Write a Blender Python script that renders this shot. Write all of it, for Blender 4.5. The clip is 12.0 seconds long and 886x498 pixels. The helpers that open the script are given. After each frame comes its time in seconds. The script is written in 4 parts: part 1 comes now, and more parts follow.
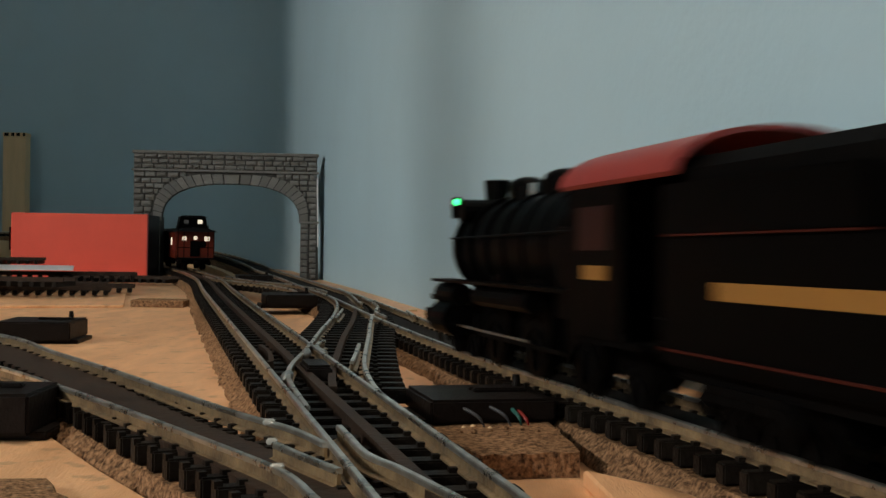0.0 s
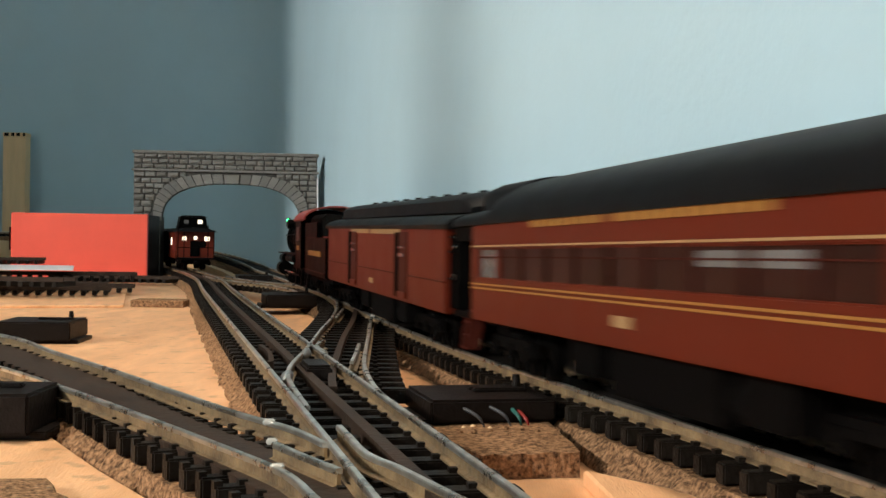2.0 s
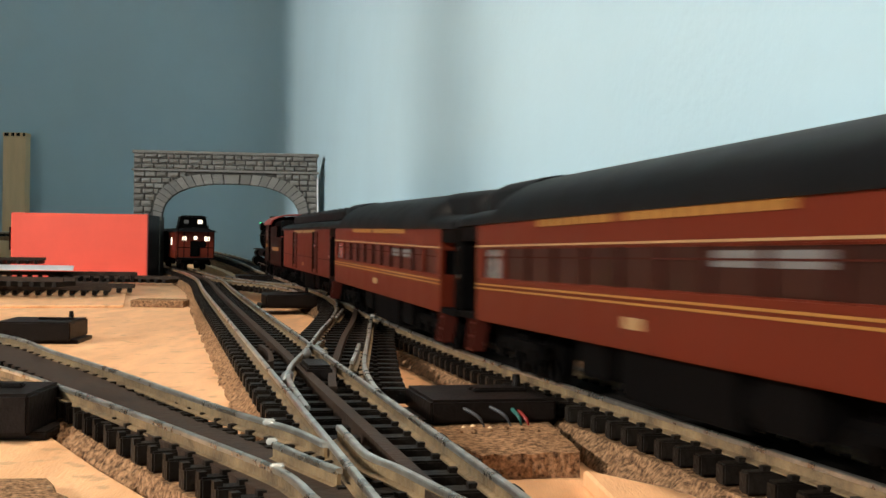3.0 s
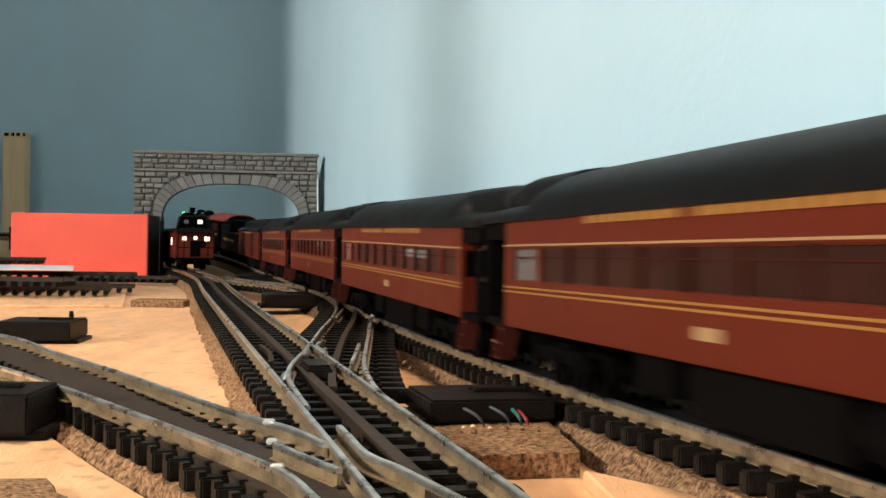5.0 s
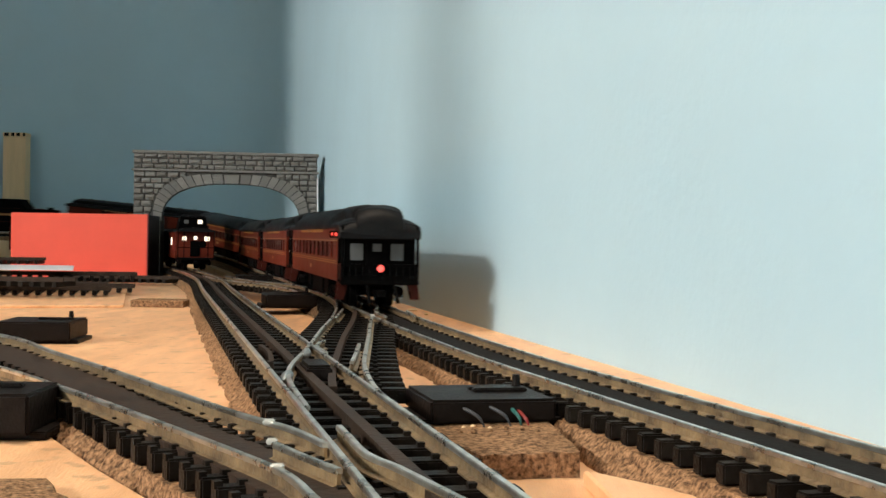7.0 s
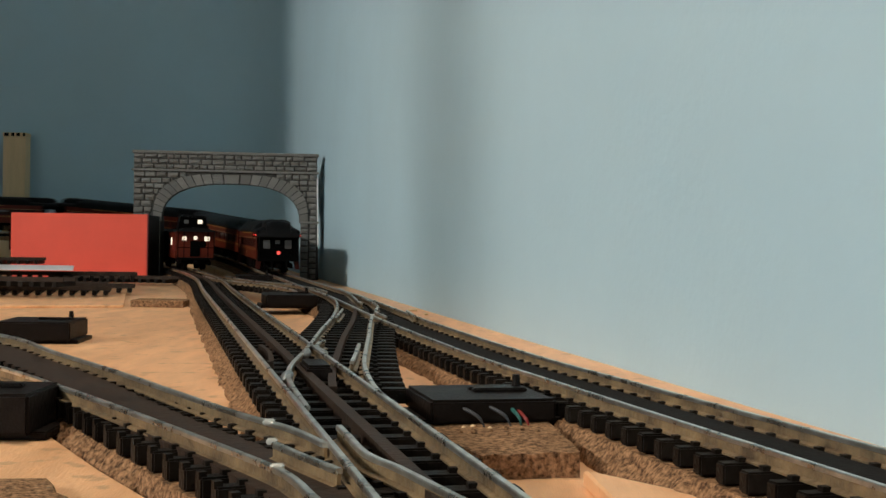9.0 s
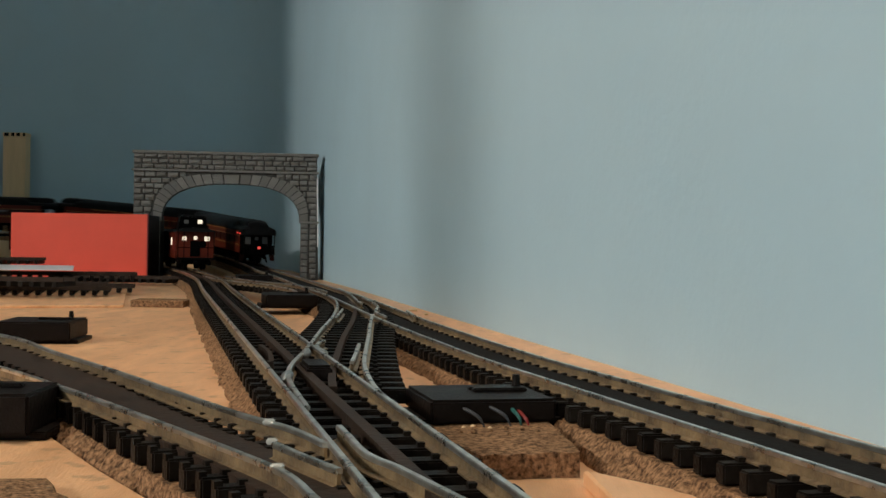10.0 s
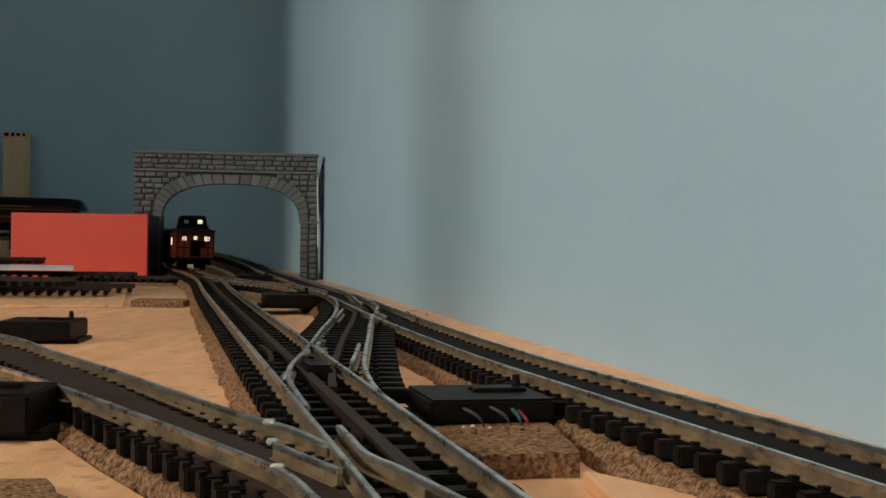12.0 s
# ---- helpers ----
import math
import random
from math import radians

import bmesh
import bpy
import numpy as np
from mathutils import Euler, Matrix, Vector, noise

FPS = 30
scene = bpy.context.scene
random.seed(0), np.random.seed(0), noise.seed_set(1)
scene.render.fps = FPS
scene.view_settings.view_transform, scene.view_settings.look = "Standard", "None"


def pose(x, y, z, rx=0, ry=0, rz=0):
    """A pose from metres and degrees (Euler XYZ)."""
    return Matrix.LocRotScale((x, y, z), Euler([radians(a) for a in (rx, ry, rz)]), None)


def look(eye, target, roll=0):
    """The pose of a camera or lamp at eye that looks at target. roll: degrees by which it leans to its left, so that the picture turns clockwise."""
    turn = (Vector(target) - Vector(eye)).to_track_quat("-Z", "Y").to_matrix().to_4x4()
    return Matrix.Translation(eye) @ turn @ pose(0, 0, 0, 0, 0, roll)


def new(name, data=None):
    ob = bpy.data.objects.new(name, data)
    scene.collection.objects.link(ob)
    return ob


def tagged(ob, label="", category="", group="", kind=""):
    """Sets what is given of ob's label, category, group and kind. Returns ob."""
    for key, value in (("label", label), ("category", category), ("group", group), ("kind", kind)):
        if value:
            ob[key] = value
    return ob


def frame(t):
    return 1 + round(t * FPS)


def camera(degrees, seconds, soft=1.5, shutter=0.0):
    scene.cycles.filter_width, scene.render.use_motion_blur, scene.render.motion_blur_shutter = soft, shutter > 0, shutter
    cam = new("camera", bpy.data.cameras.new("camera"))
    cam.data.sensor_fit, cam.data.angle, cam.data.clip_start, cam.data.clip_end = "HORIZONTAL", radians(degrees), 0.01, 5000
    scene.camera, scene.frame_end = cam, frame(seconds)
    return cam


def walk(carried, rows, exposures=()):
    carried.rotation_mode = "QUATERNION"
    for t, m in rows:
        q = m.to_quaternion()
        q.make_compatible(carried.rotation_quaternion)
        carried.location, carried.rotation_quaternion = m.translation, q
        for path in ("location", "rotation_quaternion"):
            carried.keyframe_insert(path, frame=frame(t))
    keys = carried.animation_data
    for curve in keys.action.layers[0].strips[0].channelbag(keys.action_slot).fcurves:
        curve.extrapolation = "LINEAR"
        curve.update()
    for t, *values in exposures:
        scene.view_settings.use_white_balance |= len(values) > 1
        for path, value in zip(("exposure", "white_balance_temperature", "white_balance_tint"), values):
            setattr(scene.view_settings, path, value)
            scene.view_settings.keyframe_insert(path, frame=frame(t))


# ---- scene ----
# The camera stands still on the layout board, a little above the rails.
EYE = (0.0, 0.0, 0.0415)
STILL = look(EYE, (0.0, 1.0, 0.0415 - 13 / 2200), 0.85)
cam = camera(39.23, 12.0, soft=1.5, shutter=0.9)
walk(cam, [(0.0, STILL), (12.0, STILL)],
     exposures=[(0.0, -0.75), (0.5, -0.38), (1.0, -0.15), (1.5, 0.10), (2.5, 0.38), (5.0, 0.60), (6.0, 0.58), (7.0, 0.40),
                (8.8, -0.2), (9.5, -0.40), (10.5, -0.62), (12.0, -0.70)])

# ---- light ----
world = bpy.data.worlds.new("world")
scene.world = world
world.use_nodes = True
world.node_tree.nodes["Background"].inputs[0].default_value = (0.5, 0.55, 0.6, 1)
world.node_tree.nodes["Background"].inputs[1].default_value = 0.02
key = bpy.data.lights.new("room_lamp", "POINT")
key.energy, key.color, key.shadow_soft_size = 236, (1.0, 0.905, 0.80), 0.075
new("room_lamp", key).location = (-2.4, -1.40, 1.27)
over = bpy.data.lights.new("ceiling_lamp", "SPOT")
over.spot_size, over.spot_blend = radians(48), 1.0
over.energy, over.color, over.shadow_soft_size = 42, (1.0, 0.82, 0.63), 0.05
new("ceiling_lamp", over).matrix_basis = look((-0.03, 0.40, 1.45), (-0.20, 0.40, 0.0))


# ---- materials ----
def mat(name, color, rough=0.5, metal=0.0, var=0.15, scale=40.0, bump=0.0, bump_scale=200.0, emit=0.0, spec=0.5,
        stretch=(1, 1, 1), second=None, island=0.0, coat=0.0, sharp=0.18, specks=None):
    m = bpy.data.materials.new(name)
    m.use_nodes = True
    t = m.node_tree
    b = t.nodes["Principled BSDF"]
    b.inputs["Roughness"].default_value = rough
    b.inputs["Metallic"].default_value = metal
    b.inputs["Specular IOR Level"].default_value = spec
    b.inputs["Coat Weight"].default_value = coat
    co = t.nodes.new("ShaderNodeTexCoord")
    mp = t.nodes.new("ShaderNodeMapping")
    mp.inputs["Scale"].default_value = stretch
    t.links.new(co.outputs["Object"], mp.inputs["Vector"])
    n1 = t.nodes.new("ShaderNodeTexNoise")
    n1.inputs["Scale"].default_value = scale
    n1.inputs["Detail"].default_value = 8
    n1.inputs["Roughness"].default_value = 0.65
    t.links.new(mp.outputs["Vector"], n1.inputs["Vector"])
    ramp = t.nodes.new("ShaderNodeValToRGB")
    lo = second or [c * (1 - var) for c in color]
    hi = [min(1, c * (1 + var)) for c in color]
    ramp.color_ramp.elements[0].position, ramp.color_ramp.elements[1].position = 0.5 - sharp, 0.5 + sharp
    ramp.color_ramp.elements[0].color, ramp.color_ramp.elements[1].color = (*lo, 1), (*hi, 1)
    t.links.new(n1.outputs["Fac"], ramp.inputs["Fac"])
    out = ramp.outputs["Color"]
    if specks:
        n3 = t.nodes.new("ShaderNodeTexNoise")
        n3.inputs["Scale"].default_value = specks[0]
        n3.inputs["Detail"].default_value = 4
        t.links.new(co.outputs["Object"], n3.inputs["Vector"])
        r3 = t.nodes.new("ShaderNodeMapRange")
        r3.inputs["From Min"].default_value, r3.inputs["From Max"].default_value = specks[1], specks[1] + 0.06
        r3.inputs["To Max"].default_value = specks[3]
        t.links.new(n3.outputs["Fac"], r3.inputs["Value"])
        mx = t.nodes.new("ShaderNodeMix")
        mx.data_type = "RGBA"
        mx.inputs[7].default_value = (*specks[2], 1)
        t.links.new(r3.outputs["Result"], mx.inputs[0])
        t.links.new(out, mx.inputs[6])
        out = mx.outputs[2]
    if island:
        g = t.nodes.new("ShaderNodeObjectInfo")
        hsv = t.nodes.new("ShaderNodeHueSaturation")
        mr = t.nodes.new("ShaderNodeMapRange")
        mr.inputs["To Min"].default_value, mr.inputs["To Max"].default_value = 1 - island, 1 + island
        t.links.new(g.outputs["Random"], mr.inputs["Value"])
        t.links.new(mr.outputs["Result"], hsv.inputs["Value"])
        t.links.new(out, hsv.inputs["Color"])
        out = hsv.outputs["Color"]
    t.links.new(out, b.inputs["Base Color"])
    mr2 = t.nodes.new("ShaderNodeMapRange")
    mr2.inputs["To Min"].default_value, mr2.inputs["To Max"].default_value = max(0.02, rough - 0.1), min(1, rough + 0.12)
    t.links.new(n1.outputs["Fac"], mr2.inputs["Value"])
    t.links.new(mr2.outputs["Result"], b.inputs["Roughness"])
    if bump:
        n2 = t.nodes.new("ShaderNodeTexNoise")
        n2.inputs["Scale"].default_value = bump_scale
        n2.inputs["Detail"].default_value = 6
        t.links.new(mp.outputs["Vector"], n2.inputs["Vector"])
        bp = t.nodes.new("ShaderNodeBump")
        bp.inputs["Strength"].default_value = bump
        bp.inputs["Distance"].default_value = 0.001
        t.links.new(n2.outputs["Fac"], bp.inputs["Height"])
        t.links.new(bp.outputs["Normal"], b.inputs["Normal"])
    if emit:
        b.inputs["Emission Color"].default_value = (*color, 1)
        b.inputs["Emission Strength"].default_value = emit
    return m


PAINT = mat("sky_blue_paint", (0.447, 0.618, 0.708), 0.75, var=0.035, scale=6, bump=0.18, bump_scale=260, spec=0.25)
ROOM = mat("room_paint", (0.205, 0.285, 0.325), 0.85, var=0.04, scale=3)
CEIL = mat("ceiling_paint", (0.34, 0.39, 0.41), 0.9, var=0.03, scale=3)
PLY = mat("plywood", (0.90, 0.505, 0.26), 0.45, var=0.08, scale=22, bump=0.3, bump_scale=500, stretch=(5, 1, 1), second=(0.70, 0.36, 0.165), specks=(140, 0.60, (0.40, 0.21, 0.095), 0.55))
PINE = mat("pine_wood", (0.78, 0.55, 0.31), 0.55, var=0.12, scale=14, bump=0.2, bump_scale=90, stretch=(5, 5, 0.6))
CORK = mat("cork", (0.33, 0.185, 0.098), 0.95, var=0.3, scale=1000, bump=0.7, bump_scale=900, second=(0.060, 0.033, 0.019), spec=0.05, sharp=0.13)
TIEWEB = mat("tie_strip_plastic", (0.012, 0.010, 0.009), 0.7, var=0.4, scale=120, bump=0.2, bump_scale=700, spec=0.05)
BROWNWEB = mat("brown_strip_plastic", (0.040, 0.026, 0.019), 0.55, var=0.35, scale=150, bump=0.25, bump_scale=600, spec=0.10)
TIE = mat("tie_plastic", (0.013, 0.010, 0.008), 0.5, var=0.3, scale=300, bump=0.3, bump_scale=900, spec=0.09, island=0.4)
RAIL = mat("nickel_rail", (0.72, 0.70, 0.66), 0.28, metal=0.9, var=0.25, scale=120, bump=0.15, bump_scale=700, second=(0.40, 0.36, 0.30))
RAILSIDE = mat("tarnished_rail", (0.32, 0.225, 0.125), 0.42, metal=0.4, var=0.3, scale=130, bump=0.35, bump_scale=800, second=(0.14, 0.097, 0.060), sharp=0.15)
BLACKP = mat("black_plastic", (0.011, 0.008, 0.0068), 0.42, spec=0.10, var=0.25, scale=150, bump=0.25, bump_scale=900)
REDBOX = mat("red_card", (0.86, 0.092, 0.050), 0.5, var=0.05, scale=25, bump=0.08, bump_scale=150)
STONE = mat("grey_plaster_stone", (0.148, 0.138, 0.124), 0.9, var=0.25, scale=90, bump=0.9, bump_scale=260, second=(0.15, 0.15, 0.145), island=0.16)
MORTAR = mat("dark_mortar", (0.050, 0.048, 0.045), 0.95, var=0.3, scale=150, bump=0.4, bump_scale=400)
TUSCAN = mat("tuscan_red_paint", (0.105, 0.0145, 0.006), 0.42, spec=0.18, var=0.08, scale=60, bump=0.06, bump_scale=500)
TUSCAN2 = mat("dark_red_paint", (0.050, 0.0095, 0.006), 0.5, spec=0.12, var=0.12, scale=60)
PIER = mat("dark_window_pier", (0.034, 0.0085, 0.006), 0.5, spec=0.12, var=0.12, scale=60)
ROOFK = mat("black_roof_paint", (0.0055, 0.0053, 0.0058), 0.5, spec=0.12, var=0.2, scale=60, bump=0.1, bump_scale=400)
DARK = mat("dark_underframe", (0.0025, 0.0022, 0.0022), 0.7, spec=0.04, var=0.3, scale=200)
LOCO = mat("loco_black", (0.0017, 0.0016, 0.0016), 0.42, spec=0.03, var=0.3, scale=120, bump=0.1, bump_scale=500)
GOLD = mat("gold_paint", (0.31, 0.140, 0.030), 0.45, var=0.12, scale=300)
PALE = mat("pale_gold_paint", (0.34, 0.20, 0.09), 0.5, var=0.15, scale=400)
GLASS = mat("smoked_window", (0.026, 0.008, 0.006), 0.30, var=0.5, scale=45, spec=0.15)
STEEL = mat("bright_steel", (0.7, 0.68, 0.64), 0.25, metal=1.0, var=0.1, scale=200)
# Joiner metal with the glint painted in: pale and hardly metallic.
GLINT_JOINER = mat("joiner_metal_glint", (0.86, 0.84, 0.78), 0.22, metal=0.35, var=0.1, scale=300)
PALEPANEL = mat("pale_pane_panel", (0.13, 0.12, 0.115), 0.6, var=0.15, scale=120)
STEELDULL = mat("cast_frog_metal", (0.32, 0.33, 0.33), 0.45, metal=0.7, var=0.2, scale=300, bump=0.2, bump_scale=900)
CABROOF = mat("red_cab_roof", (0.26, 0.035, 0.028), 0.45, var=0.15, scale=80)
REDLAMP = mat("red_marker_lens", (1.0, 0.07, 0.05), 0.3, emit=0.9)
REDPANE = mat("red_tail_sign", (1.0, 0.10, 0.08), 0.3, emit=1.2)
GREENLAMP = mat("green_marker_lens", (0.05, 1.0, 0.25), 0.3, emit=6.0)
WARMPANE = mat("lit_window", (1.0, 0.85, 0.65), 0.3, emit=1.3)
GREYPANE = mat("pale_window", (0.10, 0.095, 0.092), 0.2, var=0.1, scale=50)
WHITEP = mat("white_paper", (0.85, 0.85, 0.86), 0.6, var=0.03, scale=20)
WIRE_R = mat("red_wire", (0.22, 0.014, 0.010), 0.4)
WIRE_G = mat("green_wire", (0.012, 0.09, 0.075), 0.4)
WIRE_K = mat("grey_wire", (0.03, 0.032, 0.036), 0.4)


# ---- mesh tools ----
def part(name, bm, material, parent=None, label=""):
    """Links a bmesh as one mesh object under a thing or part."""
    me = bpy.data.meshes.new(name)
    bm.to_mesh(me)
    bm.free()
    me.materials.append(material)
    ob = new(name, me)
    if parent is not None:
        ob.parent = parent
    if label:
        ob["label"] = label
    return ob


def thing(name, label, category, group="", m=None):
    ob = new(name)
    ob.empty_display_size = 0.01
    if m is not None:
        ob.matrix_basis = m
    return tagged(ob, label, category, group)


def smooth(ob, angle=35):
    ob.data.shade_smooth()
    ob.data.set_sharp_from_angle(angle=radians(angle))
    return ob


def bx(bm, x0, x1, y0, y1, z0, z1, bevel=0.0, m=None):
    """A box, with its edges rounded off by bevel."""
    r = bmesh.ops.create_cube(bm, size=1)
    v = r["verts"]
    bmesh.ops.scale(bm, vec=(x1 - x0, y1 - y0, z1 - z0), verts=v)
    bmesh.ops.translate(bm, vec=((x0 + x1) / 2, (y0 + y1) / 2, (z0 + z1) / 2), verts=v)
    if bevel:
        e = list({e for q in v for e in q.link_edges})
        r = bmesh.ops.bevel(bm, geom=e, offset=bevel, segments=2, affect="EDGES")
        v = list({q for f in r["faces"] for q in f.verts} | {q for q in v if q.is_valid})
    if m is not None:
        bmesh.ops.transform(bm, matrix=m, verts=[q for q in v if q.is_valid])
    return bm


def box(*a, **k):
    return bx(bmesh.new(), *a, **k)


def cyl(bm, p, q, r, seg=16, r2=None):
    """A cylinder or cone from p to q."""
    p, q = Vector(p), Vector(q)
    m = Matrix.Translation((p + q) / 2) @ (q - p).to_track_quat("Z", "Y").to_matrix().to_4x4()
    bmesh.ops.create_cone(bm, cap_ends=True, segments=seg, radius1=r, radius2=r if r2 is None else r2, depth=(q - p).length, matrix=m)
    return bm


def prism(bm, outline, y0, y1):
    """A closed outline of (x, z) drawn out along y."""
    a = [bm.verts.new((x, y0, z)) for x, z in outline]
    b = [bm.verts.new((x, y1, z)) for x, z in outline]
    n = len(a)
    for i in range(n):
        bm.faces.new((a[i], a[(i + 1) % n], b[(i + 1) % n], b[i]))
    bm.faces.new(a[::-1])
    bm.faces.new(b)
    bmesh.ops.recalc_face_normals(bm, faces=bm.faces)
    return bm


def prism_z(bm, outline, z0, z1):
    a = [bm.verts.new((x, y, z0)) for x, y in outline]
    b = [bm.verts.new((x, y, z1)) for x, y in outline]
    n = len(a)
    for i in range(n):
        bm.faces.new((a[i], a[(i + 1) % n], b[(i + 1) % n], b[i]))
    bm.faces.new(a[::-1])
    bm.faces.new(b)
    bmesh.ops.recalc_face_normals(bm, faces=bm.faces)
    return bm


def curve_points(ctrl, step=0.004):
    """A smooth line through the control points, as evenly spaced points (numpy)."""
    c = np.array([(*p, 0.0) if len(p) == 2 else p for p in ctrl], float)
    c = np.vstack([2 * c[0] - c[1], c, 2 * c[-1] - c[-2]])
    pts = []
    for i in range(1, len(c) - 2):
        p0, p1, p2, p3 = c[i - 1:i + 3]
        for u in np.linspace(0, 1, 40, endpoint=False):
            pts.append(0.5 * (2 * p1 + (p2 - p0) * u + (2 * p0 - 5 * p1 + 4 * p2 - p3) * u * u + (3 * p1 - p0 - 3 * p2 + p3) * u ** 3))
    pts.append(c[-2])
    pts = np.array(pts)
    d = np.concatenate([[0], np.cumsum(np.linalg.norm(np.diff(pts, axis=0), axis=1))])
    s = np.linspace(0, d[-1], max(2, int(d[-1] / step) + 1))
    return np.stack([np.interp(s, d, pts[:, k]) for k in range(3)], 1)


def side_of(pts):
    """Unit vectors to the right of the line, in plan."""
    t = np.gradient(pts, axis=0)
    t[:, 2] = 0
    t /= np.linalg.norm(t, axis=1)[:, None]
    return np.stack([t[:, 1], -t[:, 0], np.zeros(len(t))], 1)


def sweep(bm, pts, profile, off=0.0, z=0.0):
    """Draws a closed profile of (sideways, up) along the line."""
    right = side_of(pts)
    rings = []
    for p, r in zip(pts, right):
        rings.append([bm.verts.new((*(p + r * (off + a))[:2], p[2] + z + b)) for a, b in profile])
    n = len(profile)
    for a, b in zip(rings, rings[1:]):
        for i in range(n):
            bm.faces.new((a[i], a[(i + 1) % n], b[(i + 1) % n], b[i]))
    bm.faces.new(rings[0][::-1])
    bm.faces.new(rings[-1])
    bmesh.ops.recalc_face_normals(bm, faces=bm.faces)
    return bm


# ---- the room and the layout board ----
WALL_LINE = [(0.44, -1.38), (0.30, -0.72), (0.145, 0.0), (0.0925, 0.26), (0.053, 0.4484), (-0.0111, 0.752), (-0.068, 1.03), (-0.127, 1.30),
             (-0.178, 1.54), (-0.205, 1.66), (-0.245, 1.735), (-0.32, 1.775), (-0.5, 1.785), (-0.9, 1.79), (-1.3, 1.79)]


def backdrop():
    bm = bmesh.new()
    sweep(bm, curve_points(WALL_LINE, 0.012), [(0, -0.02), (0.012, -0.02), (0.012, 1.3), (0, 1.3)])
    ob = smooth(part("wall_backdrop", bm, PAINT), 50)
    tagged(ob, "pale blue painted backdrop wall with a coved corner", "wall", kind="structure")


def board():
    edge = curve_points(WALL_LINE, 0.03)
    outline = [(p[0] + 0.004, p[1]) for p in edge if -1.3 < p[1] and p[0] > -1.03][::-1]
    outline = [(-1.03, -1.3)] + [(x, y) for x, y in outline[::-1]][0:0] + outline + [(outline[-1][0], -1.3)]
    bm = prism_z(bmesh.new(), outline, -0.018, 0.0)
    tagged(part("layout_board", bm, PLY), "bare plywood layout board, warm tan, worn", "board", kind="structure")


def room():
    # Outer walls close the room; partition and pier are added to shade the backdrop.
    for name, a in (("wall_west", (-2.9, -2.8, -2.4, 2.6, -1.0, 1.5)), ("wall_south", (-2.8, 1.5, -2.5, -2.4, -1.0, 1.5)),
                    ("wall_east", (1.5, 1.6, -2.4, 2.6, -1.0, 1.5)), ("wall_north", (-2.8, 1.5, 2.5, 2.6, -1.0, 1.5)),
                    ("lamp_block_partition", (-1.10, -1.04, 0.50, 1.775, -1.0, 1.5)), ("lamp_block_pier", (-1.408, -1.377, -0.534, -0.503, -1.0, 1.5))):
        tagged(part(name, box(*a), ROOM), "unseen plain painted wall, closing the room or added to block the lamp", "wall", kind="structure")
    tagged(part("floor", box(-2.8, 1.5, -2.4, 2.5, -1.1, -1.0), ROOM), "plain room floor", "floor", kind="structure")
    tagged(part("ceiling", box(-2.8, 1.5, -2.4, 2.5, 1.5, 1.6), CEIL), "plain white ceiling", "ceiling", kind="structure")


backdrop()
board()
room()

# ---- tracks ----
GAUGE, RAILTOP, TIETOP, CORKTOP = 0.0165, 0.0115, 0.0088, 0.0055
MAIN = [(0.3787, -1.11, 0.0075), (0.213, -0.47, 0.0066), (0.1692, -0.30, 0.0058), (0.1227, -0.10, 0.0041), (0.0995, 0.0, 0.0027), (0.0762, 0.10, 0.0014),
        (0.0632, 0.156, 0.0007), (0.0483, 0.22, -0.0002), (0.0344, 0.28, -0.0010), (0.0204, 0.34, -0.0017), (0.0064, 0.4034, -0.0019),
        (-0.0088, 0.4663, -0.0014), (-0.0198, 0.5122, -0.0008), (-0.0475, 0.6506, -0.0003), (-0.0622, 0.7161), (-0.0790, 0.7892), (-0.1139, 0.952),
        (-0.170, 1.19, 0.001), (-0.205, 1.33, 0.004), (-0.255, 1.45, 0.011), (-0.33, 1.56, 0.02), (-0.43, 1.63, 0.03), (-0.56, 1.66, 0.034),
        (-0.70, 1.645, 0.036), (-0.82, 1.58, 0.036), (-0.90, 1.46, 0.036), (-0.925, 1.30, 0.036), (-0.925, 1.0, 0.036), (-0.925, 0.5, 0.036),
        (-0.925, 0.0, 0.036), (-0.925, -0.5, 0.036)]
SECOND = [(0.0205, 0.06), (0.0020, 0.1436), (-0.0335, 0.30), (-0.0677, 0.45), (-0.1019, 0.60), (-0.1345, 0.745), (-0.175, 0.93), (-0.212, 1.07), (-0.250, 1.20),
          (-0.30, 1.36), (-0.37, 1.5), (-0.47, 1.58), (-0.62, 1.6)]
FRONT = [(-0.30, 0.49), (-0.20, 0.421), (-0.1411, 0.3706), (-0.1098, 0.3248), (-0.0836, 0.2816), (-0.0616, 0.2408), (-0.0453, 0.2113), (-0.0328, 0.1906),
         (-0.0224, 0.1717), (-0.0125, 0.1515), (-0.0035, 0.131), (0.006, 0.108)]
FRONT_UPPER = [(-0.29, 0.503), (-0.195, 0.433), (-0.1340, 0.3765), (-0.1000, 0.3220), (-0.0737, 0.2800), (-0.0534, 0.2455), (-0.0379, 0.2193), (-0.0302, 0.2075),
               (-0.0244, 0.1991), (-0.0204, 0.1913), (-0.0153, 0.1795)]
FRONT_LOWER = [(-0.29, 0.495), (-0.205, 0.412), (-0.155, 0.355), (-0.1008, 0.2838), (-0.0776, 0.2508), (-0.0586, 0.2223), (-0.0433, 0.1985), (-0.0308, 0.1787),
               (-0.0216, 0.1635), (-0.0178, 0.1550), (-0.0143, 0.1443), (-0.0050, 0.1180)]
CROSS = [(-0.0600, 0.70), (-0.0460, 0.6274), (-0.0400, 0.5731), (-0.0350, 0.4876), (-0.0322, 0.4120), (-0.0290, 0.3479), (-0.0262, 0.300), (-0.0230, 0.265), (-0.0180, 0.235)]
